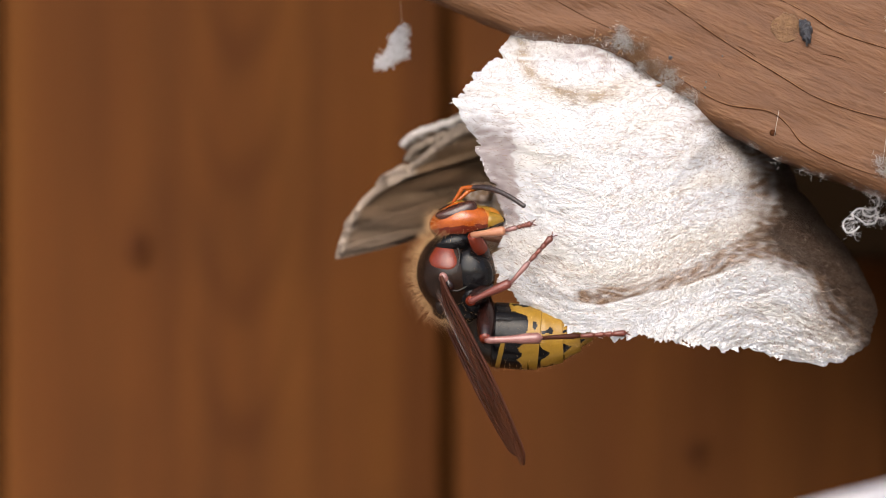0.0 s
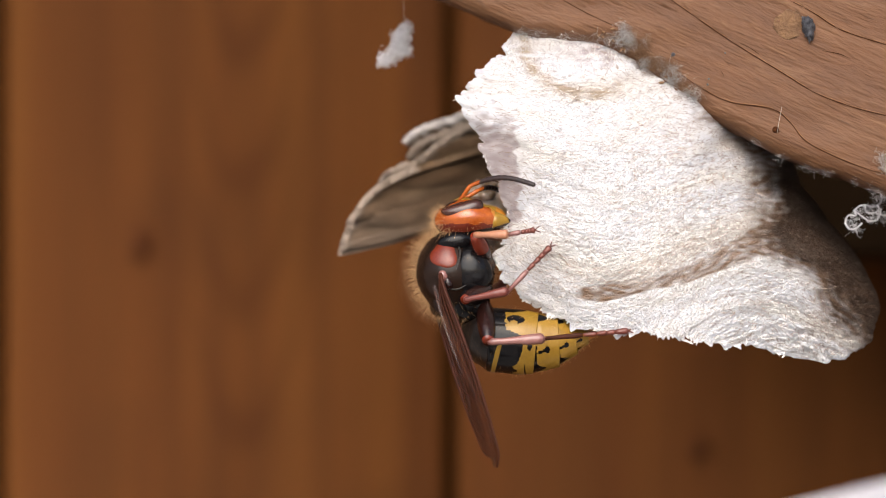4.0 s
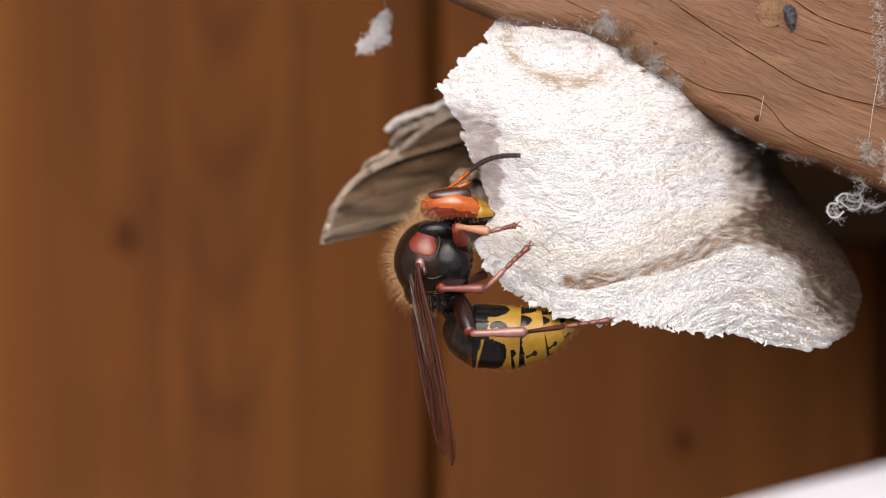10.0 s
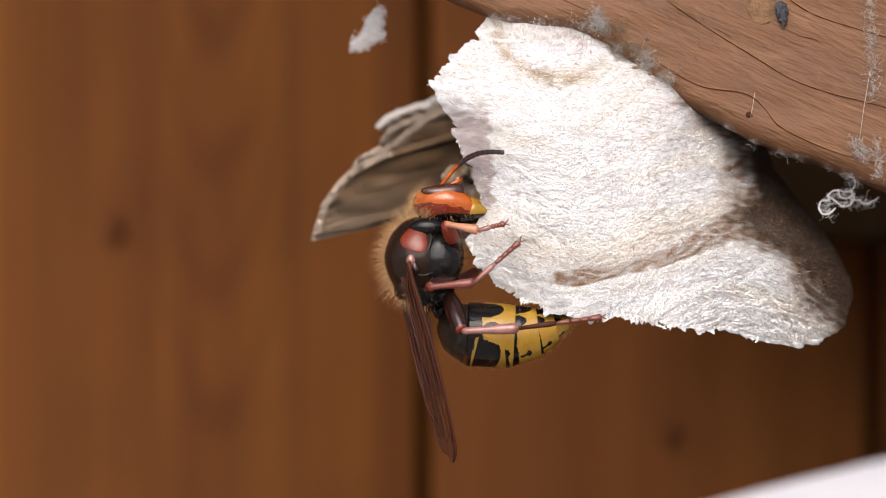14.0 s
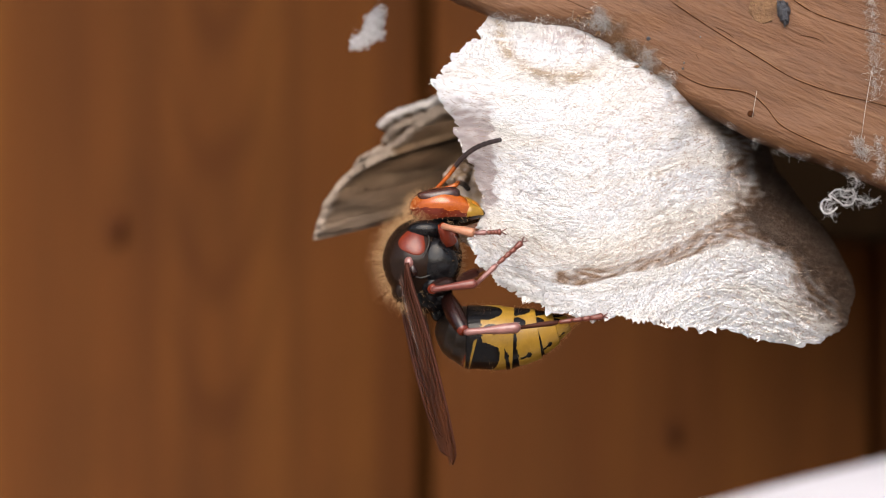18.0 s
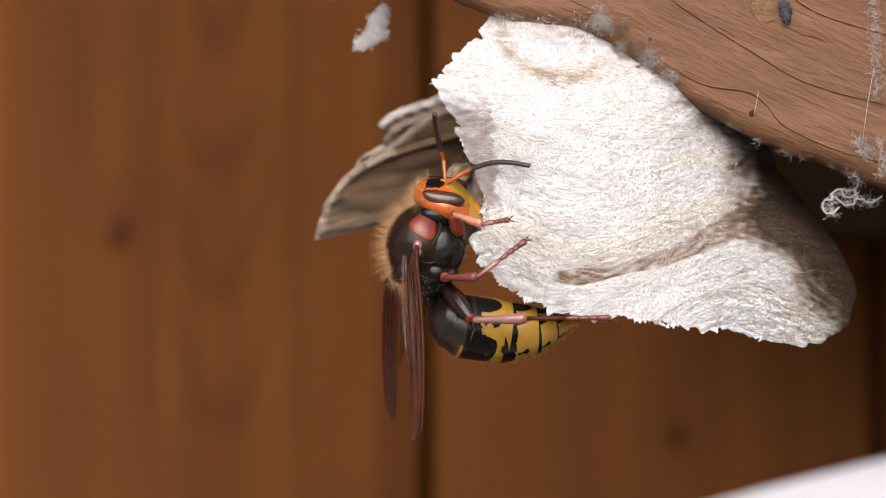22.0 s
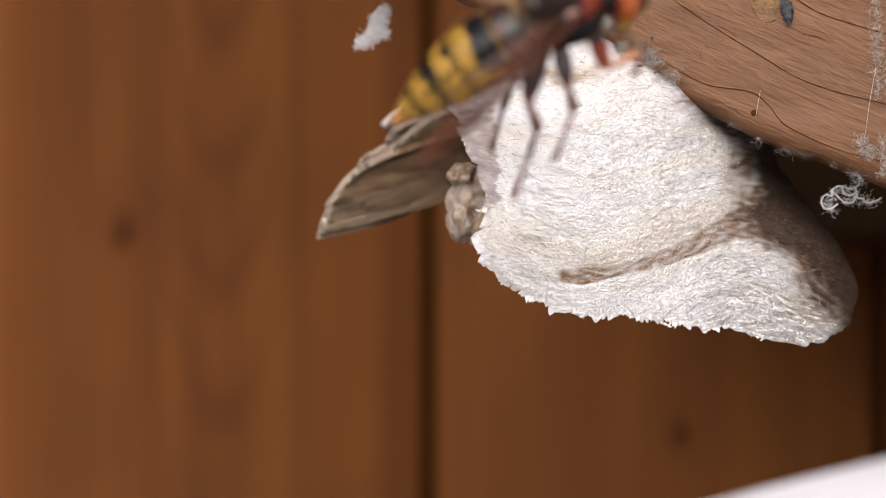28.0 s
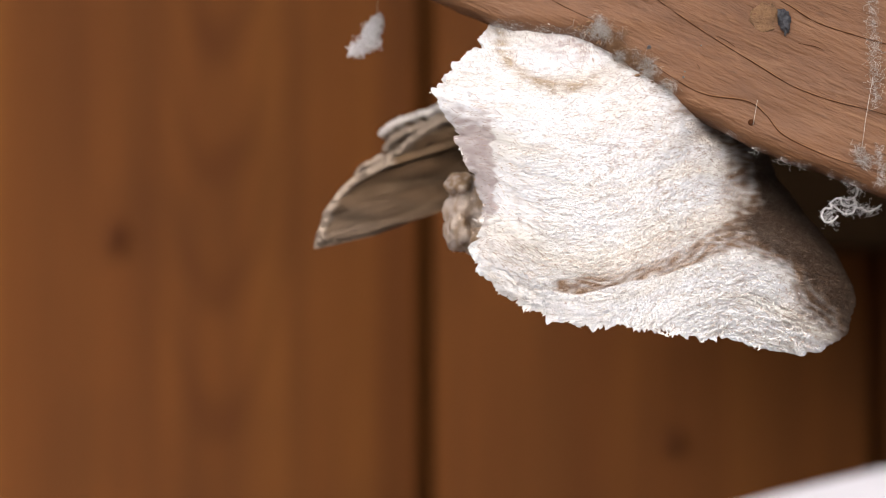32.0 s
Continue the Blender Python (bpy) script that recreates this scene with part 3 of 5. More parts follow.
def build_nest():
    nest = tagged(new("hornet_nest"), "young paper hornet nest, white and cream, hanging under the beam", "nest")
    verts, na, nr, at, rim = front_shell(nest)
    rng = random.Random(4)

    def surface(u, v):
        a = math.atan2(v - MID[1], u - MID[0])
        i = int(round((a + math.pi) / (2 * math.pi) * na)) % na
        r = math.hypot(v - MID[1], u - MID[0]) / rim[i]
        if r > 0.985:
            return None
        return verts[int(round(nr * r ** 1.25)) * na + i]

    for name, mat, count, label in (("pale_fibre", M_FIBRE_PALE, 5000, "overlapping pale splinters in the paper"), ("dark_fibre", M_FIBRE_DARK, 8000, "short brown splinters in the paper")):
        places, tried = [], 0
        pale = mat == M_FIBRE_PALE
        while len(places) < count and tried < count * 12:
            tried += 1
            u, v = rng.uniform(770, 1515), rng.uniform(20, 608)
            w = band(u, v)
            east = min(1, max(0, (u - 980) / 330))
            if not pale and rng.random() > (0.16 + 0.6 * east + (0.35 if 400 < w < 465 else 0)) * (0.5 if v > wedge(u)[0] + 12 and u < 1380 else 1):
                continue
            if not pale and u > far_side(v) + rng.gauss(12, 18):
                continue
            if pale and (u > far_side(v) - 25 + rng.gauss(0, 22) or abs(v - wedge(u)[0]) < wedge(u)[1] + 3 and u > 972 or u < 884 and 170 < v < 395):
                continue
            turn = math.atan2(band(u + 4, v) - w, 4) * -1 + rng.gauss(0, 0.45 + 0.4 * east)
            if v < 100 and u < 1080 and rng.random() < 0.7:
                turn += 1.4
            length = rng.uniform(4, 12) * 0.5 if pale else rng.uniform(4, 13) * 0.5
            p, q = surface(u - length * math.cos(turn), v - length * math.sin(turn)), surface(u + length * math.cos(turn), v + length * math.sin(turn))
            if p is None or q is None or (q - p).length < 3 * CELL:
                continue
            lift = Vector((0, -0.00001 if pale else -0.00003, 0))
            places.append((p + lift, (q - p).normalized(), (q - p).length, (rng.uniform(0.4, 1.0) if pale else rng.uniform(0.35, 0.9)) * CELL))
        fibres(name, nest, places, mat, label)
    # loose splinters along the torn rim
    places = []
    while len(places) < 210:
        i = rng.randrange(na)
        a = at[i]
        if -1.9 < a < 0.66:
            continue
        p = verts[(nr - rng.randrange(6)) * na + i]
        out = Vector((math.cos(a), rng.gauss(0, 0.25), -math.sin(a)))
        way = (Matrix.Rotation(rng.gauss(0, 0.9), 3, "Y") @ out).normalized()
        places.append((p - way * rng.uniform(3, 7) * CELL, way, rng.uniform(5, 10) * CELL, rng.uniform(0.6, 1.9) * CELL))
    for cu, cv, cn in ((838, 428, 14), (930, 531, 12), (1180, 576, 10), (1330, 596, 12), (770, 146, 12), (848, 372, 8)):
        for _ in range(cn):
            p = P(cu + rng.gauss(0, 5), cv + rng.gauss(0, 3), shell_depth(math.atan2(cv - MID[1], cu - MID[0]), 1.0) - 0.2)
            way = Vector(((cu - MID[0]) / 400 + rng.gauss(0, 0.6), rng.gauss(0, 0.3), -(cv - MID[1]) / 400 + rng.gauss(0, 0.6))).normalized()
            places.append((p - way * 5 * CELL, way, rng.uniform(7, 12) * CELL, rng.uniform(1.0, 2.4) * CELL))
    # upright tufts where the paper is glued to the beam
    for _ in range(150):
        u = rng.uniform(880, 1075)
        v = 40 + 0.16 * (u - 880) + rng.gauss(0, 12) - 16 * math.exp(-((u - 948) / 22) ** 2)
        p = P(u, v + 8, beam_front(u) - 0.5 + rng.uniform(-0.8, 0.8))
        way = Vector((rng.gauss(-0.05, 0.5), rng.gauss(-0.1, 0.25), 1)).normalized()
        places.append((p, way, rng.uniform(3, 7) * CELL, rng.uniform(0.3, 0.8) * CELL))
    fibres("rim_fringe", nest, places, M_FIBRE_PALE, "frayed splinters along the torn rim")
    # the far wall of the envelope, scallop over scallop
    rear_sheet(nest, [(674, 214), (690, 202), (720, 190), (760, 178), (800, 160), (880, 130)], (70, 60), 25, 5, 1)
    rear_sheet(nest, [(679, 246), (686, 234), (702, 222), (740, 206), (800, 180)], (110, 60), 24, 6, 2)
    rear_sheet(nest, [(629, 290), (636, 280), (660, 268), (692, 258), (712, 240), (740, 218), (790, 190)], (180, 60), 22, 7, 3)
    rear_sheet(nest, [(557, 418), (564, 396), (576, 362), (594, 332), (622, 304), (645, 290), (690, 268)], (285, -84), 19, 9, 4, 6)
    inner_comb(nest)
    # roof of the nest: a thick pad of paper that glues it to the timber
    pad = bmesh.new()
    bmesh.ops.create_icosphere(pad, subdivisions=5, radius=1)
    col, uvs = [], []
    for w in pad.verts:
        n = 1 + 0.2 * noise.noise(w.co * 3)
        u, v = 1090 + w.co.x * 200 * n, 70 - w.co.z * 60 * n + w.co.x * 90
        uvs.append((u * 0.0008, v * 0.0008))
        col.append(blend((0.45, 0.37, 0.28), (0.30, 0.22, 0.14), 0.5 + noise.noise(w.co * 4)))
        w.co = P(u, v, 18 + w.co.y * 12 * n)
    ob = part("attachment_pad", pad, M_PAPER_REAR, nest, "grey paper pad glued to the beam")
    put_maps(ob, col, uvs)
    return nest


build_nest()


# ---- cobwebs ----
def tuft(centre, size, count, seed, thick=0.7, curl=1.0):
    """A tangle of dusty threads."""
    rng = random.Random(seed)
    chunks = []
    for _ in range(count * 2):
        p = Vector([c + rng.gauss(0, s * 0.8) for c, s in zip(centre, size)])
        way = Vector((rng.gauss(0, 1), rng.gauss(0, 0.5), rng.gauss(0, 1))).normalized()
        pts = []
        step = 2.5 * CELL * rng.uniform(0.5, 1.4)
        for _ in range(8):
            pts.append(p.copy())
            p += way * step
            pull = (Vector(centre) - p) / max(size)
            way = (way + curl * 0.55 * Vector((rng.gauss(0, 1), rng.gauss(0, 0.5), rng.gauss(0, 1))) + pull * 0.12).normalized()
        chunks.append(tube(pts, [thick * 0.42 * CELL * rng.uniform(0.4, 1.3)] * 8, 3))
    return join(chunks)


def edge_web():
    """Fluff caught along the joint of nest and beam."""
    rng = random.Random(12)
    grey, rust = [], []
    for k in range(95):
        x = rng.random()
        u = 1045 + 140 * x + rng.gauss(0, 9)
        v = 26 + 116 * x ** 1.25 + rng.gauss(0, 9) + (10 if 0.35 < x < 0.6 else 0)
        c = P(u, v, beam_front(u) - 0.4 + rng.uniform(-0.5, 1.4))
        (rust if rng.random() < (0.45 if 0.2 < x < 0.75 else 0.15) else grey).append(tuft(c, (5 * CELL, 4 * CELL, 6 * CELL), 20, k, 0.42))
    for k in range(16):
        u = rng.uniform(1180, 1560)
        v = edge_line(u) + rng.uniform(-6, 3)
        c = P(u, v, beam_front(u) + rng.uniform(0.3, 1.6))
        grey.append(tuft(c, (6 * CELL, 3 * CELL, 3 * CELL), 4, 300 + k, 0.4))
    for k in range(26):
        u = rng.uniform(870, 1050)
        v = 30 + (u - 870) * 0.09 + rng.gauss(0, 5)
        grey.append(tuft(P(u, v, beam_front(u) + rng.uniform(-0.4, 1.5)), (6 * CELL, 4 * CELL, 6 * CELL), 6, 500 + k, 0.5))
    v, f = join(grey)
    ob = mesh_object("cobweb_fluff", v, f, M_WEB, None, "dusty grey cobweb fluff along the beam's edge over the nest", kind="stuff")
    tagged(ob, category="cobweb")
    for k in range(150):
        x = rng.random()
        u = 1015 + 170 * x + rng.gauss(0, 7)
        v = 22 + 120 * x ** 1.25 + rng.gauss(0, 8)
        c = P(u, v, beam_front(u) + rng.uniform(-0.3, 0.8))
        way = Vector((rng.gauss(0, 1), rng.gauss(0, 0.4), rng.gauss(0, 1))).normalized() * rng.uniform(2, 6) * CELL
        fat = rng.uniform(1.0, 3.2) * CELL
        rust.append(tube([c - way, c - way * 0.5, c + way * 0.4, c + way], [fat * 0.3, fat, fat * 0.9, fat * 0.3], 6))
    v, f = join(rust)
    ob = mesh_object("plant_debris", v, f, M_WEB_BROWN, None, "rusty brown plant fibres caught where the nest meets the beam", kind="stuff")
    tagged(ob, category="debris")


edge_web()


def hanging_fluff():
    root = tagged(new("hanging_cobweb"), "small dusty white clump of cobweb hanging on a thread", "cobweb")
    top = P(668, -60, 14)
    root.location = top
    rng = random.Random(3)
    chunks = []
    for u, v, s, n in ((672, 20, 5, 14), (666, 36, 8, 34), (662, 52, 7, 30), (650, 66, 7, 16), (636, 76, 6, 14), (672, 60, 5, 8)):
        chunks.append(tuft(P(u, v, 14) - top, (s * CELL, 5 * CELL, s * CELL), n * 4, int(u), 1.3))
    v, f = join(chunks)
    mesh_object("clump", v, f, M_WEB_PALE, root)
    v, f = tube([(0, 0, 0), P(669, -20, 14) - top, P(671, 10, 14) - top, P(668, 40, 14) - top], [0.35 * CELL] * 4, 5)
    mesh_object("thread", v, f, M_WEB, root, "single fine thread")
    return root


def curled_web():
    root = tagged(new("curled_cobweb"), "looped strand of white dusty cobweb under the beam", "cobweb")
    top = P(1518, 312, 3)
    root.location = top
    loops = [
        [(1514, 314), (1514, 328), (1500, 336), (1480, 334), (1466, 344), (1470, 352), (1456, 352), (1452, 366), (1458, 376), (1472, 374), (1480, 366)],
        [(1466, 344), (1478, 352), (1492, 362), (1506, 360), (1512, 346), (1508, 334)],
        [(1506, 350), (1522, 352), (1532, 358), (1548, 352), (1556, 346)],
        [(1484, 334), (1490, 346), (1502, 348), (1514, 340)],
    ]
    for k, path in enumerate(loops):
        pts = []
        for i, (u, v) in enumerate(smooth_path(path, 60)):
            w = noise.noise_vector(Vector((i * 0.35, k * 3.0, 1))) * 1.6
            pts.append(P(u + w.x, v + w.y, 3 + w.z * 0.3 + 0.5 * math.sin(i * 0.2 + k)) - top)
        rad = [CELL * 2.1 * (0.65 + 0.6 * abs(noise.noise(Vector((i * 0.4, k, 7))))) for i in range(60)]
        v, f = tube(pts, [r * 1.0 for r in rad], 6)
        mesh_object("strand", v, f, M_WEB_PALE, root)
    v, f = join([tuft(P(u, vv, 3) - top, (6 * CELL, 3 * CELL, 5 * CELL), 13, 40 + i, 0.5) for i, (u, vv) in enumerate(((1514, 322), (1500, 336), (1486, 340), (1470, 350), (1510, 346), (1496, 358), (1522, 354), (1540, 354), (1460, 366), (1470, 374)))])
    mesh_object("fluff", v, f, M_WEB_PALE, root)
    return root


def side_web():
    chunks = []
    for k in range(34):
        x = k / 33
        u, v = 1540 + 10 * x + 5 * math.sin(k * 1.7), -20 + 190 * x
        chunks.append(tuft(P(u, v, beam_front(u) - 0.8), (4 * CELL, 4 * CELL, 6 * CELL), 4, 700 + k, 0.55))
    for k in range(16):
        u, v = (1522 + 10 * math.cos(k), 262 + 13 * math.sin(k * 1.3)) if k < 9 else (1556 + 4 * math.cos(k), 250 + (k - 9) * 10)
        chunks.append(tuft(P(u, v, beam_front(u) - 0.8), (4 * CELL, 4 * CELL, 5 * CELL), 8, 800 + k, 0.6))
    chunks.append(tube([P(1542, 120, beam_front(1542) - 0.8), P(1530, 190, beam_front(1530) - 1), P(1522, 250, beam_front(1522) - 0.8)], [0.5 * CELL] * 3, 5))
    chunks.append(tube([P(1338, 160, beam_front(1338) - 0.2), P(1330, 205, beam_front(1330) - 0.5)], [0.4 * CELL] * 2, 5))
    v, f = join(chunks)
    ob = mesh_object("beam_cobweb", v, f, M_WEB, None, "grey cobweb threads and fluff running down the beam's face", kind="stuff")
    tagged(ob, category="cobweb")


FLUFF = hanging_fluff()
CURL = curled_web()
side_web()


# ---- the hornet ----
MM = 1e-3


def chitin(name, base, other, rough, spec=0.5, coat=0.0, scale=700, depth=0.00002):
    m, nt, b = material(name, rough, 0, spec)
    v = coords(nt)
    n1 = noise_tex(nt, v, scale, 4)
    n2 = noise_tex(nt, v, scale * 7, 3)
    c = ramp(nt, n1, [(0.3, base), (0.7, other)])
    color(nt, b, mix(nt, 0.3, c, ramp(nt, n2, [(0.3, tuple(x * 0.6 for x in base)), (0.7, other)])))
    bump(nt, b, n2, depth, 0.6)
    b.inputs["Coat Weight"].default_value = coat
    b.inputs["Coat Roughness"].default_value = 0.2
    return m


M_CH_BLACK = chitin("black_chitin", (0.0025, 0.0025, 0.003), (0.006, 0.005, 0.005), 0.16, 0.16, 0.0)
M_CH_BROWN = chitin("dark_brown_chitin", (0.008, 0.0045, 0.003), (0.016, 0.008, 0.005), 0.24, 0.13, 0.0)
M_CH_SOOT = chitin("sooty_brown_chitin", (0.004, 0.0028, 0.002), (0.012, 0.0075, 0.005), 0.32, 0.3, 0.0)
M_CH_RED = chitin("red_brown_chitin", (0.075, 0.010, 0.005), (0.125, 0.020, 0.008), 0.26, 0.3, 0.0)
M_CH_ORANGE = chitin("orange_chitin", (0.20, 0.036, 0.005), (0.31, 0.074, 0.009), 0.2, 0.5, 0.0)
M_CH_YELLOW = chitin("yellow_chitin", (0.175, 0.092, 0.009), (0.245, 0.137, 0.0165), 0.34, 0.35, 0.0)
M_CH_AMBER = chitin("amber_chitin", (0.30, 0.105, 0.010), (0.37, 0.15, 0.02), 0.38, 0.35, 0.0)
M_EYE = chitin("dark_compound_eye", (0.020, 0.007, 0.005), (0.045, 0.015, 0.009), 0.24, 0.4, 0.0, 400)
M_LEG = chitin("pinkish_brown_chitin", (0.12, 0.047, 0.04), (0.21, 0.095, 0.082), 0.28, 0.55, 0.0)
M_LEG_RED = chitin("dull_red_chitin", (0.075, 0.017, 0.012), (0.13, 0.034, 0.024), 0.34, 0.4, 0.0)
M_LEG_PALE = chitin("pale_orange_chitin", (0.21, 0.085, 0.045), (0.33, 0.15, 0.085), 0.34, 0.4, 0.0)
M_TARSUS = chitin("rusty_tarsus_chitin", (0.075, 0.014, 0.008), (0.12, 0.027, 0.014), 0.42)
M_FEMUR = chitin("dark_red_chitin", (0.005, 0.0025, 0.002), (0.018, 0.0045, 0.003), 0.24, 0.35, 0.0)
M_ANT = chitin("dark_antenna_chitin", (0.010, 0.006, 0.006), (0.024, 0.012, 0.010), 0.34, 0.5)
M_HAIR = simple("golden_brown_hair", (0.56, 0.36, 0.18), (0.42, 0.23, 0.10), 2000, 0.6, 0, 0.4)
M_HAIR_DARK = simple("dark_brown_hair", (0.10, 0.05, 0.02), (0.16, 0.08, 0.03), 2000, 0.6, 0, 0.4)
M_VEIN = chitin("dark_wing_vein", (0.02, 0.006, 0.003), (0.045, 0.012, 0.006), 0.55, 0.1)


def wing_film():
    m, nt, b = material("smoky_amber_wing_film", 0.3, 0, 0.2)
    v = coords(nt, (25, 90, 60))
    n = noise_tex(nt, v, 6.0, 3, 0.5)
    color(nt, b, ramp(nt, n, [(0.3, (0.013, 0.0034, 0.0014)), (0.7, (0.050, 0.0145, 0.0050))]))
    bump(nt, b, n, 0.00005, 0.5)
    b.inputs["Alpha"].default_value = 0.74
    b.inputs["Coat Weight"].default_value = 0.0
    return m


M_WING = wing_film()

hornet = tagged(new("hornet"), "large brown and yellow hornet queen clinging to her paper nest", "hornet")


def blob(name, centre, radii, mat, parent, label="", shape=None, seg=(40, 24), faces_mat=None, turn=None):
    """A rounded plate or bulge; shape bends each unit-sphere point before it is scaled, all in mm."""
    bm = bmesh.new()
    bmesh.ops.create_uvsphere(bm, u_segments=seg[0], v_segments=seg[1], radius=1)
    for w in bm.verts:
        q = shape(w.co.copy()) if shape else w.co.copy()
        q = Vector((q.x * radii[0], q.y * radii[1], q.z * radii[2]))
        if turn:
            q = turn @ q
        w.co = (q + Vector(centre)) * MM
    if faces_mat:
        for f in bm.faces:
            f.material_index = faces_mat(f.calc_center_median() / MM)
    return part(name, bm, mat, parent, label)


def hairs(name, parent, roots, mat, label, width=0.035):
    """Fine tapered hairs: root, way, length (mm)."""
    verts, faces = [], []
    for p, way, length in roots:
        a = way.orthogonal().normalized() * width
        b = way.cross(a).normalized() * width
        n = len(verts)
        bend = way * length * 0.55 + Vector((0, 0, 0))
        tip = way * length + Vector((-0.12, 0, 0)) * length
        verts += [(p + a) * MM, (p - a * 0.5 + b * 0.8) * MM, (p - a * 0.5 - b * 0.8) * MM,
                  (p + bend + a * 0.6) * MM, (p + bend - a * 0.3 + b * 0.5) * MM, (p + bend - a * 0.3 - b * 0.5) * MM, (p + tip) * MM]
        faces += [(n, n + 1, n + 4, n + 3), (n + 1, n + 2, n + 5, n + 4), (n + 2, n, n + 3, n + 5), (n + 3, n + 4, n + 6), (n + 4, n + 5, n + 6), (n + 5, n + 3, n + 6)]
    return mesh_object(name, verts, faces, mat, parent, label, kind="stuff")


def on_ellipsoid(c, r, n, keep, rng, length, lift=0.0, loose=0.28):
    out = []
    while len(out) < n:
        d = Vector((rng.gauss(0, 1), rng.gauss(0, 1), rng.gauss(0, 1))).normalized()
        if not keep(d):
            continue
        p = Vector((c[0] + d.x * r[0], c[1] + d.y * r[1], c[2] + d.z * r[2]))
        way = Vector((d.x / r[0], d.y / r[1], d.z / r[2])).normalized()
        way = (way + Vector((rng.gauss(lift, loose), rng.gauss(0, loose), rng.gauss(0, loose)))).normalized()
        out.append((p - way * 0.05, way, length * rng.uniform(0.35, 1.25)))
    return out


# thorax: x towards the head, z towards the back, y to the insect's left
RNG = random.Random(21)
TH_C, TH_R = (-0.5, 0, 1.45), (5.2, 4.25, 4.25)


def shoulder(s):
    """A curved, rounded triangular plate that lies on the side of the thorax."""
    rings, cols = 14, 48
    bm = bmesh.new()
    grid = []
    for i in range(rings + 1):
        r = i / rings
        line = []
        for j in range(cols):
            a = 2 * math.pi * j / cols
            out = r * (1 + 0.11 * math.cos(3 * (a - 1.75)) + 0.05 * math.cos(2 * a))
            x, z = 1.75 + 1.62 * out * math.cos(a), 1.85 + 1.75 * out * math.sin(a)
            rx, rz = (x - TH_C[0]) / TH_R[0], (z - TH_C[2]) / TH_R[2]
            y = TH_R[1] * math.sqrt(max(0.02, 1 - rx * rx - rz * rz)) * (1 - 0.12 * abs(rx))
            line.append(bm.verts.new(Vector((x, s * (y + 0.24 * math.sqrt(max(0, 1 - r ** 3)) - 0.08), z)) * MM))
        grid.append(line)
    for i in range(rings):
        for j in range(cols):
            k = (j + 1) % cols
            bm.faces.new((grid[i][j], grid[i + 1][j], grid[i + 1][k], grid[i][k]))
    bmesh.ops.remove_doubles(bm, verts=bm.verts, dist=1e-7)
    return part("shoulder_plate", bm, M_CH_RED, hornet, "red-brown shoulder plate")


def thorax_parts():
    blob("thorax", TH_C, TH_R, M_CH_BROWN, hornet, "dark brown domed thorax back",
         lambda q: Vector((q.x * (1 - 0.06 * q.z), q.y * (1 - 0.12 * abs(q.x)), q.z * (1 - 0.10 * q.x * q.x))), (56, 34))
    blob("breast_plate", (-0.2, 0, -1.3), (3.9, 3.5, 2.9), M_CH_BLACK, hornet, "glossy black underside of the thorax")
    blob("propodeum", (-4.6, 0, -0.3), (2.5, 3.0, 2.7), M_CH_BLACK, hornet, "black hind end of the thorax")
    blob("scutellum", (-4.1, 0, 3.3), (1.7, 2.6, 1.3), M_CH_BROWN, hornet, "dark raised plate behind the back")
    blob("neck", (4.6, 0, -0.5), (2.0, 1.7, 1.7), M_CH_BLACK, hornet)
    for s in (-1, 1):
        blob("side_plate", (-0.6, s * 2.45, -1.1), (3.0, 1.7, 2.6), M_CH_BLACK, hornet, "glossy black bulge below the wing",
             lambda q: Vector((q.x, q.y, q.z * (1 - 0.15 * q.x))))
        blob("lower_side_plate", (-3.6, s * 2.3, -0.9), (1.5, 1.4, 1.9), M_CH_BLACK, hornet)
        shoulder(s)
        for line, fat in (([(3.5, 2.6, 0.6), (2.2, 3.35, -0.1), (0.8, 3.9, 0.15), (-0.6, 4.15, 0.9)], 0.09), ([(-2.2, 3.75, -0.4), (-2.6, 3.7, 0.9), (-2.2, 3.8, 2.2)], 0.10)):
            pts = smooth_path([(x, s * y, z) for x, y, z in line], 24)
            v, f = tube([Vector(q) * MM for q in pts], [fat * MM * (0.4 + 0.6 * math.sin(math.pi * (i + 0.5) / 24)) for i in range(24)], 8)
            mesh_object("plate_seam", v, f, M_CH_SOOT, hornet, "dark raised seam between the plates")
        blob("wing_base", (-1.7, s * 3.9, 1.9), (0.85, 0.5, 0.6), M_FEMUR, hornet, "dark hinge plates at the wing root", lambda q: Vector((q.x, q.y, q.z * (1 - 0.3 * q.x))), (24, 14))
        blob("front_side_plate", (3.3, s * 2.2, 0.3), (1.2, 1.3, 2.3), M_CH_BLACK, hornet)
        blob("wing_scale", (-0.75, s * 3.95, 2.35), (0.75, 0.5, 0.6), M_LEG, hornet, "small reddish scale over the wing root")
    hairs("back_hair", hornet, on_ellipsoid(TH_C, TH_R, 1800, lambda d: d.z > 0.0 and d.y > -0.33, RNG, 2.3, 0.0, 0.2), M_HAIR, "golden-brown hair on the back", 0.0085)
    hairs("side_hair", hornet, on_ellipsoid((-0.2, 0, -1.3), (3.9, 3.6, 3.0), 700, lambda d: d.z < 0.3 and d.x < 0.6, RNG, 0.8), M_HAIR_DARK, "sparse brown hair on the underside", 0.025)
    hairs("rear_hair", hornet, on_ellipsoid((-4.4, 0, 1.2), (2.4, 3.3, 2.8), 420, lambda d: d.x < 0.1, RNG, 1.0), M_HAIR, "golden hair on the hind end", 0.011)


thorax_parts()


# head, about its own centre
HEAD_AT = Vector((5.5, 0, -1.25))
NECK = Vector((4.6, 0, -0.9))


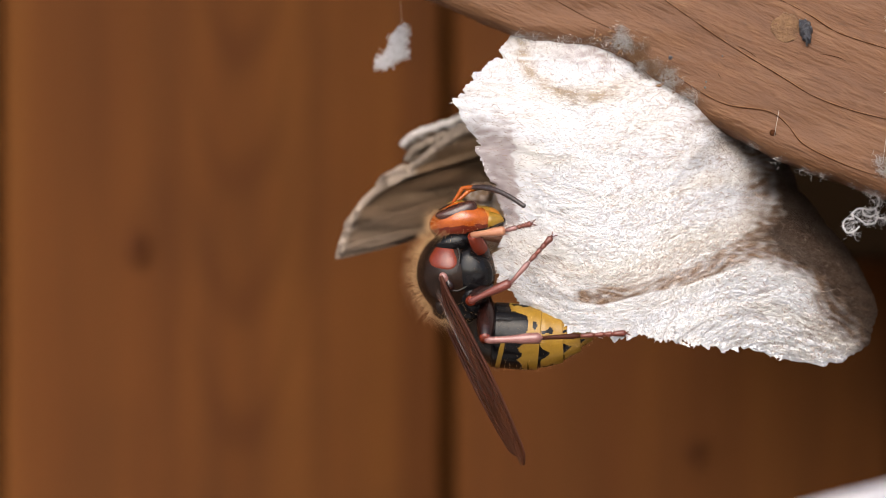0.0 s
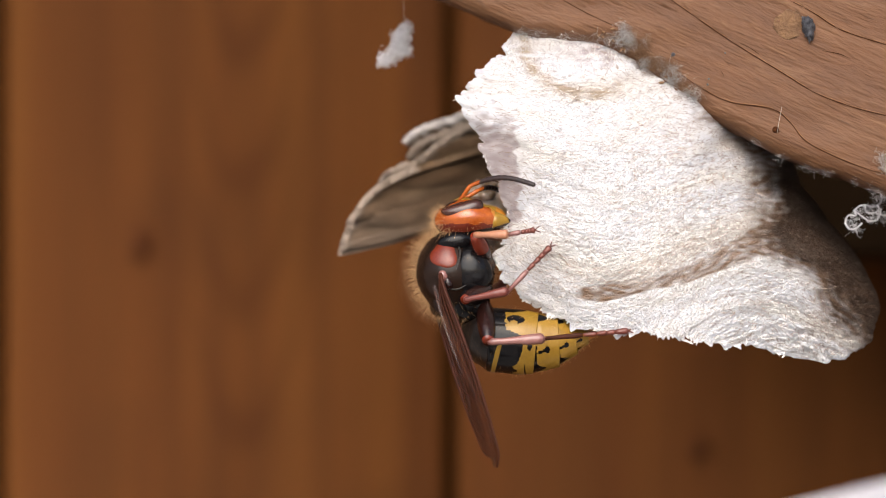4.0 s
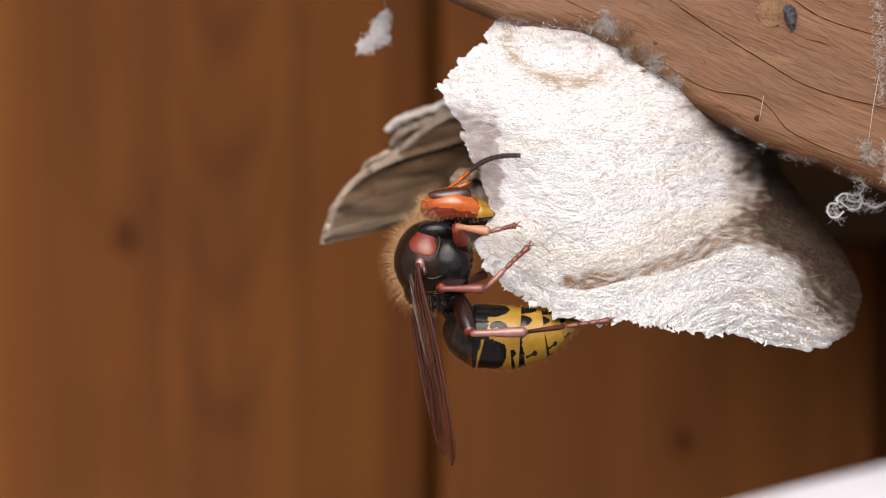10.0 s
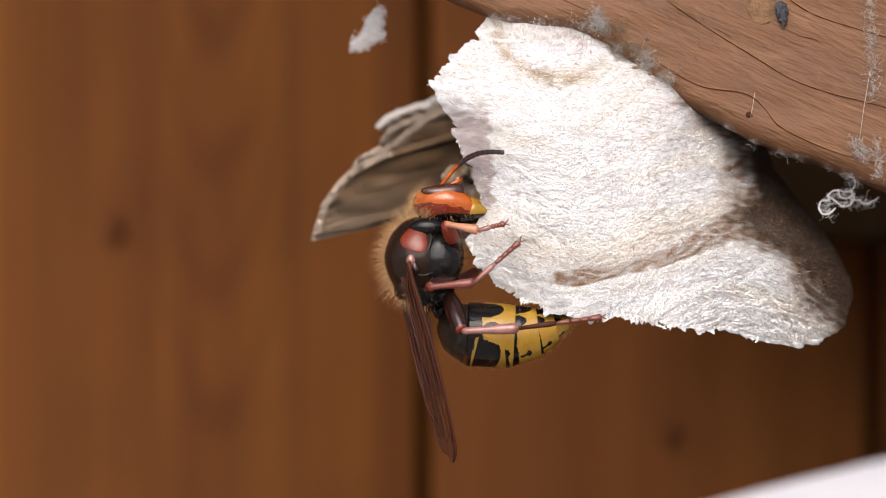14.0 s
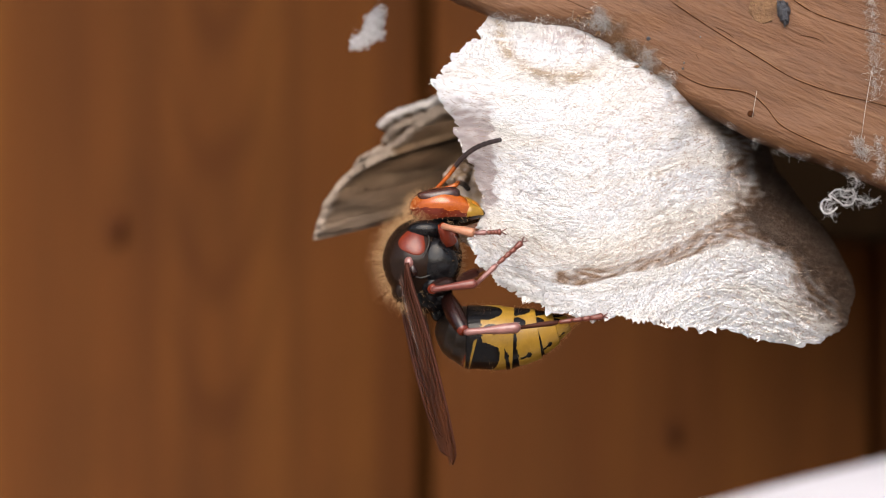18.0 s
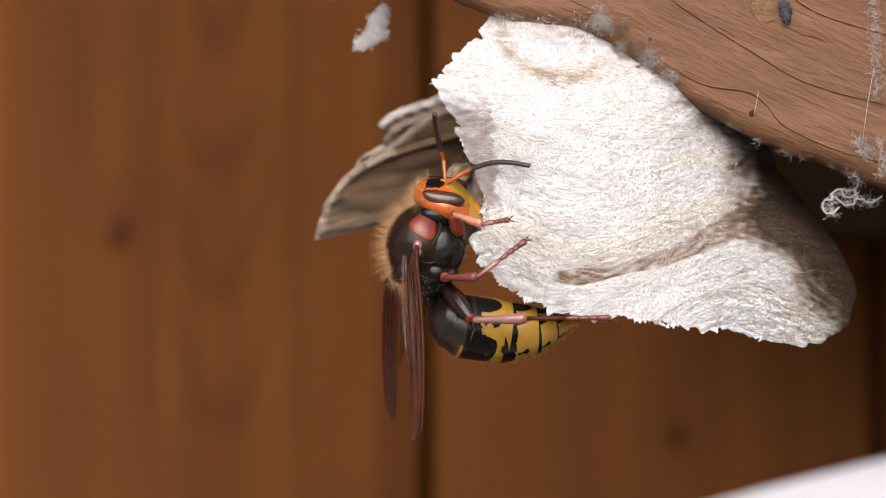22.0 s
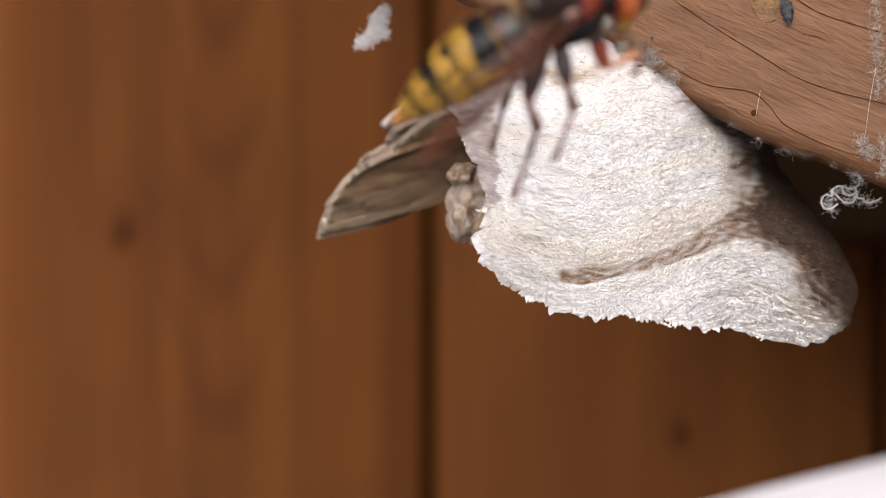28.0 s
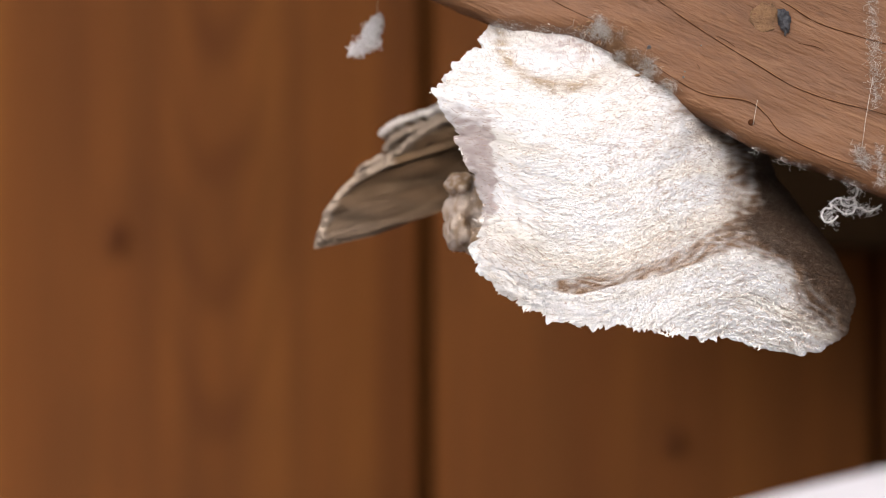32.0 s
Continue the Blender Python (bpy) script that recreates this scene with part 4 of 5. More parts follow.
def head_parts():
    head = new("head")
    head.parent = hornet
    tagged(head, "orange-red head with a yellow face")

    def skull(q):
        wide = 1 - 0.22 * max(0, -q.z) ** 2
        keen = 1 - 0.10 * max(0, -q.x) * abs(q.y)
        slope = 1 - 0.45 * max(0, -q.z) if q.x > 0 else 1
        return Vector((q.x * slope * (1 - 0.10 * max(0, -q.z) ** 2) - 0.22 * max(0, -q.z) ** 2, q.y * wide * keen, q.z))

    def tone(p):
        if p.x < -1.75 - 0.10 * p.z and p.z < 3.0:
            return 4 if p.x > -1.95 else 3
        if p.x > 0.7 and p.z > 1.2 + 0.2 * abs(p.y) and abs(p.y) < 1.9 and p.z < 3.5:
            return 3
        if p.x > 1.0 and p.z < 1.0 and abs(p.y) < 1.9 - 0.2 * p.z:
            return 5
        if p.z < -2.6 + 0.3 * p.x:
            return 2
        return 1 if p.x < -0.95 + 0.10 * p.z + 0.25 * noise.noise(p * 1.5) else 0

    blob("skull", (-0.1, 0, 0.35), (2.6, 3.95, 4.35), [M_CH_ORANGE, M_CH_RED, M_CH_AMBER, M_CH_BLACK, M_CH_BROWN, M_CH_YELLOW], head, "orange-red cheeks and dark crown", skull, (112, 76), tone)
    for s in (-1, 1):
        t = Matrix.Rotation(radians(12 * s), 3, "Z") @ Matrix.Rotation(radians(-4), 3, "Y")
        blob("eye", (1.2, s * 2.62, 1.05), (1.12, 1.12, 2.65), M_EYE, head, "glossy dark brown kidney-shaped eye",
             lambda q: Vector((q.x * (1 - 0.25 * q.z) - 0.35 * (1 - q.z * q.z), q.y, q.z)), (48, 32), None, t)
        blob("mandible", (-0.75, s * 1.25, -2.95), (1.1, 1.3, 1.75), [M_CH_YELLOW, M_FEMUR], head, "yellow jaw with a dark toothed edge",
             lambda q: Vector((q.x * (1 - 0.42 * max(0, -q.z)) - 0.15 * max(0, -q.z) ** 2, q.y * (1 - 0.5 * max(0, -q.z)), q.z)), (56, 40),
             lambda p: 1 if p.z < -4.25 + 0.25 * p.x or p.x < -1.45 - 0.2 * (p.z + 3.2) or -1.95 + 0.35 * p.x < p.z else 0)
        blob("palp", (-0.9, s * 0.7, -3.9), (0.26, 0.26, 0.9), M_CH_BROWN, head)
    blob("clypeus", (0.1, 0, -1.9), (1.3, 1.95, 2.35), [M_CH_YELLOW, M_CH_AMBER], head, "smooth yellow face shield",
         lambda q: Vector((q.x - 0.3 * max(0, -q.z) + 0.25 * max(0, q.z), q.y * (1 - 0.25 * max(0, -q.z)), q.z)), (48, 36), lambda p: 1 if p.z < -3.0 else 0)
    blob("frons", (2.2, 0, 0.95), (0.42, 1.35, 1.1), M_CH_YELLOW, head, "yellow wedge between the antennae",
         lambda q: Vector((q.x, q.y * (0.7 - 0.4 * q.z), q.z)))
    for y, z in ((0, 2.55), (-0.55, 3.05), (0.55, 3.05)):
        blob("ocellus", (2.0 - (z - 2.5) * 0.75, y, z), (0.24, 0.24, 0.24), M_EYE, head, "", None, (14, 8))
    hairs("head_hair", head, on_ellipsoid((-0.1, 0, 0.35), (2.55, 3.9, 4.3), 600, lambda d: d.z > 0.35 and d.x < 0.6 and abs(d.y) < 0.75, RNG, 1.6)
          + on_ellipsoid((-0.1, 0, 0.35), (2.55, 3.9, 4.3), 250, lambda d: d.x < -0.3, RNG, 0.7), M_HAIR, "golden hair on crown and nape", 0.0095)
    return head


HEAD = head_parts()


def antenna(side):
    """Scape and flagellum of one antenna, each along its own x axis."""
    v, f = tube([(x * MM, 0, 0) for x in (0, 0.3, 0.9, 2.0, 2.5, 2.7)], [r * MM for r in (0.16, 0.26, 0.22, 0.27, 0.29, 0.12)], 12)
    scape = mesh_object("antenna_scape", v, f, M_CH_ORANGE, HEAD, "orange-red first joint of the antenna")
    pts, rad = [], []
    n = 66
    for k in range(n):
        x = k / (n - 1)
        pts.append((9.3 * x * MM, 0, 0.95 * math.sin(math.pi * x) * MM))
        ring = 1 + 0.07 * math.cos(2 * math.pi * x * 11)
        rad.append((0.25 + 0.11 * min(1, x * 3) - 0.07 * x) * ring * MM * (1 if x < 0.985 else 0.5))
    v, f = tube(pts, rad, 12)
    flag = mesh_object("antenna_flagellum", v, f, [M_ANT, M_CH_ORANGE], HEAD, "dark brown ringed antenna whip")
    for poly in flag.data.polygons:
        if poly.center.x < 1.5 * MM:
            poly.material_index = 1
    return scape, flag


ANT = {s: antenna(s) for s in (-1, 1)}

# gaster: six overlapping rings, each along its own x axis from its front end; z towards the back
SEG_LEN = (5.3, 4.9, 3.6, 3.1, 2.4, 1.9)


def girth(s):
    """Half-thickness of the gaster, in mm, s mm from its root."""
    s = s * 20.0 / sum(SEG_LEN)
    pts = ((0, 0.7), (0.5, 1.7), (1.4, 2.9), (2.6, 3.55), (4.5, 4.15), (7.5, 4.2), (11.0, 3.8), (14.2, 2.95), (16.8, 1.75), (18.7, 0.8), (20.0, 0.12))
    for (a, x), (b, y) in zip(pts, pts[1:]):
        if s <= b:
            t = (s - a) / (b - a)
            return x + (y - x) * t * t * (3 - 2 * t) if a > 2 and b < 12 else x + (y - x) * t
    return 0.1


def bump_at(a, centre, spread):
    d = (a - centre + math.pi) % (2 * math.pi) - math.pi
    return max(0.0, 1 - abs(d) / spread)


def spot(x, a, cx, ca, rx, ra):
    return ((x - cx) / rx) ** 2 + ((abs(a) - ca) / ra) ** 2 < 1


def ring_is_dark(k, x, a):
    """The black markings of ring k: x runs from its front to its rear edge, a round it from the middle of the back."""
    wav = 0.05 * noise.noise(Vector((a * 3, k * 4.0, 0))) + 0.03 * noise.noise(Vector((a * 11, k * 4.0, 5)))
    b = abs(a)
    if k == 0:
        return x < (0.80 if b < 0.9 else 0.93) + wav
    if k == 5:
        return x < 0.12 + wav
    if k == 1:
        back = float(np.interp(b, (0, 0.2, 0.4, 1.05, 1.25, 1.4, 1.6, 1.7), (0.60, 0.46, 0.62, 0.68, 0.60, 0.24, 0.22, 0.16)))
        return (x < back + wav or spot(x, a, 0.44, 1.78, 0.22, 0.17) and not spot(x, a, 0.40, 1.66, 0.10, 0.07)
                or spot(x, a, 0.2, 2.5, 0.5, 0.42) or spot(x, a, 0.84, 0.95, 0.06, 0.14))
    line = (0.22 if k == 2 else 0.29) + wav
    notch = 0.34 * bump_at(a, 0, 0.24)
    hook = 0.28 < x < 0.60 and abs(b - 0.72 - 0.15 * (x - 0.3)) < 0.055 or spot(x, a, 0.58, 0.78, 0.09, 0.13)
    belly = spot(x, a, 0.2, 2.02, 0.42, 0.24) or spot(x, a, 0.35, 2.75, 0.5, 0.42)
    return x < line + notch or hook or belly


def ring(k):
    start = sum(SEG_LEN[:k])
    length = SEG_LEN[k]
    rows, cols = 40, 168
    bm = bmesh.new()
    grid = []
    over = 0.0 if k == 0 else 0.95
    for i in range(rows + 1):
        x = -over + (length + over) * i / rows
        r = girth(max(0, start + x)) * (0.965 if i == 0 else 1.0)
        r *= 1 + (0.012 if k else 0.0) * max(0, i / rows - 0.8) * 5
        line = []
        for j in range(cols):
            a = 2 * math.pi * j / cols
            flat = 0.90 if math.cos(a) < 0 else 1.0
            line.append(bm.verts.new(Vector((x, r * math.sin(a) * 0.98, r * math.cos(a) * flat)) * MM))
        grid.append(line)
    lip = [bm.verts.new(Vector((v.co.x - 0.1 * MM, v.co.y * 0.93, v.co.z * 0.93))) for v in grid[-1]]
    grid.append(lip)
    for i in range(len(grid) - 1):
        for j in range(cols):
            f = bm.faces.new((grid[i][j], grid[i][(j + 1) % cols], grid[i + 1][(j + 1) % cols], grid[i + 1][j]))
            c = f.calc_center_median() / MM
            a = math.atan2(c.y, c.z)
            x = c.x / length
            dark = ring_is_dark(k, x, a)
            f.material_index = 0 if dark else (3 if k == 0 and x < 0.84 else 2 if k == 5 else 1)
    if k in (0, 5):
        bm.faces.new(grid[0] if k == 0 else grid[-1])
    dark_mat = M_CH_SOOT if k == 0 else M_CH_BLACK
    ob = part("abdomen_ring", bm, [dark_mat, M_CH_YELLOW, M_CH_AMBER, M_CH_RED], hornet,
              "dark hairy first ring of the abdomen" if k == 0 else "amber pointed last ring" if k == 5 else "yellow abdomen ring with black scalloped band")
    roots = []
    for _ in range(900 if k == 0 else 170):
        x = RNG.uniform(0.1, 1) * length
        a = RNG.uniform(-math.pi, math.pi)
        r = girth(start + x)
        p = Vector((x, r * math.sin(a) * 0.98, r * math.cos(a) * (0.9 if math.cos(a) < 0 else 1)))
        way = (Vector((0.5, math.sin(a), math.cos(a))) + Vector((RNG.gauss(0, 0.2), RNG.gauss(0, 0.2), RNG.gauss(0, 0.2)))).normalized()
        roots.append((p, way, RNG.uniform(0.5, 1.1) if k == 0 else RNG.uniform(0.3, 0.75)))
    hairs("ring_hair", ob, roots, M_HAIR_DARK if k == 0 else M_HAIR, "short brown hair" if k == 0 else "short golden hair", 0.006)
    return ob


RINGS = [ring(k) for k in range(6)]
blob("petiole", (-6.6, 0, -1.2), (1.5, 0.9, 1.0), M_CH_BLACK, hornet, "narrow black waist")

# legs: each piece along its own x axis
LEGS = {}
LEG_SIZE = {"fore": (4.6, 4.5, 3.2), "mid": (5.2, 5.7, 7.4), "hind": (6.4, 7.0, 10.2)}
HIPS = {"fore": (0.9, 1.9, -3.2), "mid": (-3.1, 1.8, -2.9), "hind": (-4.9, 1.9, -2.2)}


def leg(name, side):
    femur_l, tibia_l, tarsus_l = LEG_SIZE[name]
    fat = {"fore": 1.25, "mid": 1.25, "hind": 1.45}[name]
    hx, hy, hz = HIPS[name]
    blob("coxa", (hx, hy * side, hz + 0.7), (1.15, 1.0, 1.3), M_CH_BLACK, hornet, "", None, (24, 14))
    xs = [k / 14 for k in range(15)]
    v, f = tube([(femur_l * x * MM, 0, 0) for x in xs], [fat * MM * (0.38 + 0.42 * math.sin(math.pi * min(1, x * 0.9 + 0.08)) ** 0.8) for x in xs], 14)
    femur = mesh_object("femur", v, f, [M_FEMUR, M_CH_RED], hornet, "dark red thigh")
    red_from = 0.35 if name == "fore" else 0.9
    for poly in femur.data.polygons:
        if poly.center.x > femur_l * red_from * MM:
            poly.material_index = 1
    xs = [k / 16 for k in range(17)]
    chunks = [tube([(tibia_l * x * MM, 0, 0.22 * math.sin(math.pi * x) * MM) for x in xs], [fat * MM * (0.34 - 0.09 * math.sin(math.pi * min(1, x * 1.5)) + 0.15 * x) if 0.03 < x < 0.97 else 0.26 * MM for x in xs], 14)]
    for k in range(4):
        a = k * 1.4
        root = Vector((tibia_l * (0.9 + 0.02 * k), 0.4 * math.cos(a), 0.4 * math.sin(a)))
        chunks.append(tube([root * MM, (root + Vector((0.75, 0.25 * math.cos(a), 0.25 * math.sin(a)))) * MM], [0.07 * MM, 0.01 * MM], 6))
    v, f = join(chunks)
    tibia = mesh_object("tibia", v, f, {"fore": M_LEG_PALE, "mid": M_LEG_RED, "hind": M_LEG}[name], hornet, "pale orange shin" if name == "fore" else "pinkish brown shin with short spurs")
    chunks = []
    cuts = [0, 0.46, 0.62, 0.74, 0.84, 1.0]
    for i, (a, b) in enumerate(zip(cuts, cuts[1:])):
        w = (0.33, 0.30, 0.31, 0.33, 0.40)[i]
        pts = [(tarsus_l * (a + (b - a) * x) * MM, 0, (0.25 * math.sin(math.pi * (a + (b - a) * x))) * MM) for x in (0, 0.3, 0.8, 0.98)]
        chunks.append(tube(pts, [w * MM * r for r in (0.72, 0.85, 1.08, 0.72)], 10))
    for s in (-1, 1):
        e = Vector((tarsus_l, 0, 0))
        chunks.append(tube([e * MM, (e + Vector((0.5, 0.28 * s, 0.1))) * MM, (e + Vector((0.75, 0.42 * s, -0.3))) * MM], [0.1 * MM, 0.08 * MM, 0.01 * MM], 6))
    v, f = join(chunks)
    tarsus = mesh_object("tarsus", v, f, [M_TARSUS, M_VEIN if name == "hind" else M_LEG], hornet, "rusty jointed foot with two claws")
    for poly in tarsus.data.polygons:
        if poly.center.x < tarsus_l * 0.45 * MM:
            poly.material_index = 1
    LEGS[name, side] = (femur, tibia, tarsus)


for leg_name in ("fore", "mid", "hind"):
    for leg_side in (-1, 1):
        leg(leg_name, leg_side)

# wings: x to the tip, chord along y
WING_L = 25.2


def film(outline, pleats, name, parent, side, label, mat=None):
    """A thin pleated membrane: outline gives the front and rear edge (mm) along the length."""
    n, m = 60, 18
    verts, faces = [], []
    for i in range(n + 1):
        x = i / n
        front, back = outline(x)
        for j in range(m + 1):
            t = j / m
            y = front + (back - front) * t
            z = pleats * (abs(((t * 2.2 + 0.15 * math.sin(x * 5)) % 1) - 0.5) - 0.25) * math.sin(math.pi * min(1, x * 1.15 + 0.05)) + 0.05 * noise.noise(Vector((x * 14, t * 4, 0)))
            sag = -0.3 * x * x
            verts.append(Vector((x * WING_L, y * side, z + sag)) * MM)
    for i in range(n):
        for j in range(m):
            a = i * (m + 1) + j
            faces.append((a, a + m + 1, a + m + 2, a + 1))
    return mesh_object(name, verts, faces, mat or M_WING, parent, label)


def wing(side):
    """Side -1 is the insect's right."""
    def blunt(x):
        return math.sqrt(max(0.0, 1 - (max(0.0, x - 0.92) / 0.081) ** 2))

    def fore(x):
        root = max(0.0, 1 - x / 0.14)
        return 1.75 * root + max(0.12, 2.1 * math.sin(math.pi * min(1, 0.16 + 0.70 * x)) ** 0.7) * (1 - root) * blunt(x), 1.55 * root ** 1.3

    def under(x):
        root = max(0.0, 1 - x / 0.14)
        return -1.55 * root ** 1.3, -1.6 * root - max(0.06, 1.95 * math.sin(math.pi * min(1, 0.14 + 0.72 * x)) ** 0.8) * (1 - root) * blunt(x)

    def hind(x):
        return 0.4, 0.3 - max(0.05, 1.3 * math.sin(math.pi * min(1, 0.04 + 0.96 * x)) ** 0.7)

    w = film(fore, 0.32, "forewing", hornet, -side if side > 0 else 1, "smoky amber folded forewing")
    s = -1 if side > 0 else 1
    v_chunks = []
    for t0, t1, r in ((0.0, 0.02, 0.27), (0.2, 0.3, 0.16), (0.5, 0.62, 0.09), (0.8, 0.92, 0.07), (1.0, 1.0, 0.06)):
        pts, rad = [], []
        for i in range(26):
            x = i / 25 * (1 if t0 in (0.0, 1.0) else 0.9)
            f, b = fore(x)
            y = f + (b - f) * (t0 + (t1 - t0) * x)
            pts.append(Vector((x * WING_L, y * s, -0.3 * x * x + 0.1)) * MM)
            rad.append(r * (1 - 0.6 * x) * MM)
        v_chunks.append(tube(pts, rad, 7))
    for x, ta, tb in ((0.3, 0.16, 0.5), (0.45, 0.0, 0.5), (0.58, 0.2, 0.8), (0.7, 0.0, 0.5), (0.82, 0.2, 0.9)):
        f, b = fore(x)
        pts = [Vector(((x + 0.02 * k) * WING_L, (f + (b - f) * (ta + (tb - ta) * k / 4)) * s, -0.3 * x * x + 0.1)) * MM for k in range(5)]
        v_chunks.append(tube(pts, [0.08 * MM] * 5, 6))
    v, f = join(v_chunks)
    mesh_object("wing_venation", v, f, M_VEIN, w, "dark red-brown veins")
    fold = film(under, 0.32, "wing_fold", w, s, "thin folded rear half of the forewing")
    back = film(hind, 0.6, "hindwing", hornet, s, "shorter narrow hindwing")
    back.scale = (0.74, 0.95, 1)
    return w, fold, back


WINGS = {s: wing(s) for s in (-1, 1)}


# ---- how things move ----
def track(rows, t):
    """Values between the rows of a small table, eased from row to row."""
    if t <= rows[0][0]:
        return rows[0][1:]
    for a, b in zip(rows, rows[1:]):
        if t <= b[0]:
            x = (t - a[0]) / (b[0] - a[0])
            x = x * x * (3 - 2 * x)
            return tuple(p + (q - p) * x for p, q in zip(a[1:], b[1:]))
    return rows[-1][1:]


# seconds; thorax on the plan (u, v), depth mm; turn in the wall's plane, lean to the lens, roll of the back to the lens
BODY = [(0, 776, 440, -3, -11, 0, 0), (2, 776, 441, -3, -10, 0, 0), (3.5, 772, 443, -3, -8, 0, 0), (5.5, 766, 446, -3, -5, 0, 0), (9, 764, 446, -3, -2, 0, 0), (13, 764, 446, -3, 0, 0, 0), (17, 758, 450, -3, 0, 0, 0), (19, 755, 455, -3, 0, 0, 0), (20, 756, 452, -3, 2, 0, 0), (21, 758, 447, -3, 3, 0, 2), (21.5, 760, 440, -3, 4, 0, 6), (22, 760, 428, -3, 10, 0, 10), (22.5, 764, 416, -3, 16, 0, 16), (23, 762, 414, -6, 22, 0, 22), (23.5, 778, 406, -9, 28, 0, 28), (24, 802, 398, -12, 36, 0, 33), (24.5, 828, 390, -14, 39, 0, 36), (25, 852, 382, -15, 41, 0, 38), (25.5, 852, 380, -16, 42, 0, 40), (26, 805, 390, -25, 36, 0, 42), (26.5, 780, 370, -45, 42, 0, 50), (27, 815, 300, -46, 44, 0, 56), (27.5, 900, 188, -56, 48, 0, 56), (27.6, 906, 142, -60, 52, 0, 56), (27.7, 916, 96, -64, 57, 0, 54), (27.8, 940, 58, -68, 61, 0, 52), (27.9, 972, 28, -72, 64, 0, 50), (28, 1006, 2, -72, 66, 0, 48), (28.1, 1030, -16, -69, 69, 0, 48), (28.2, 1058, -38, -65, 71, 0, 48), (28.3, 1095, -64, -62, 73, 0, 48), (28.5, 1190, -130, -50, 74, 0, 52), (28.7, 1310, -230, -40, 72, 0, 62), (29, 1430, -360, -24, 70, 0, 80), (29.5, 1480, -420, -15, 66, 0, 90), (30, 1480, -420, -15, 66, 0, 90), (32, 1480, -420, -15, 66, 0, 90)]
# head against the thorax: pitch, yaw, roll, and how far it is stretched out (mm)
NOD = [(0, 0, 3, 0, 0.5), (6, 2, 2, 0, 0.9), (7.5, 3, 4, 0, 1.02), (9, 4, 10, 0, 1.07), (12, 4, 15, 0, 1.17), (14.5, 3, 14, 0, 1.15), (17, 2, 15, 0, 1.07), (18.5, 0, 9, 0, 1.02), (19.5, 0, -2, 2, 0.42), (20, 0, -6, 2, 0.0), (21, -2, -12, 0, 0.0), (21.5, -8, -18, 0, 0.0), (22, 4, -22, -8, 0.0), (22.5, 10, -26, -14, 0.0), (23, 18, -40, -20, 0.0), (23.5, 16, -42, -24, 0.0), (24, 18, -42, -28, 0.0), (25, 12, -38, -30, 0.0), (25.5, 10, -34, -30, 0.0), (27.5, 10, 0, -10, 0.0), (32, 10, 0, 0, 0.0)]
# abdomen: bend at the waist, bend at the tip, how far the rings are drawn out
CURL_OF = [(0, 66, 86, 0.84), (3, 68, 90, 0.84), (9, 74, 102, 0.88), (13, 76, 104, 0.88), (19, 76, 106, 0.9), (21, 78, 104, 0.92), (22, 82, 108, 0.97), (23, 84, 108, 1.12), (24, 86, 112, 1.18), (25, 84, 112, 1.08), (25.9, 76, 104, 1), (26.4, 40, 60, 0.96), (27.5, 26, 38, 0.94), (28, 10, 20, 0.94), (32, 8, 14, 0.94)]
# abdomen against its usual place: up, back (mm), roll of its back to the lens (degrees)
HANG = [(0, 1.2, 1.4, 58), (2, 1.0, 1.5, 46), (3.5, 0.8, 1.6, 30), (6, 0.5, 1.7, 15), (9, 0.2, 0.8, 6), (12, 0, 0, 0), (32, 0, 0, 0)]
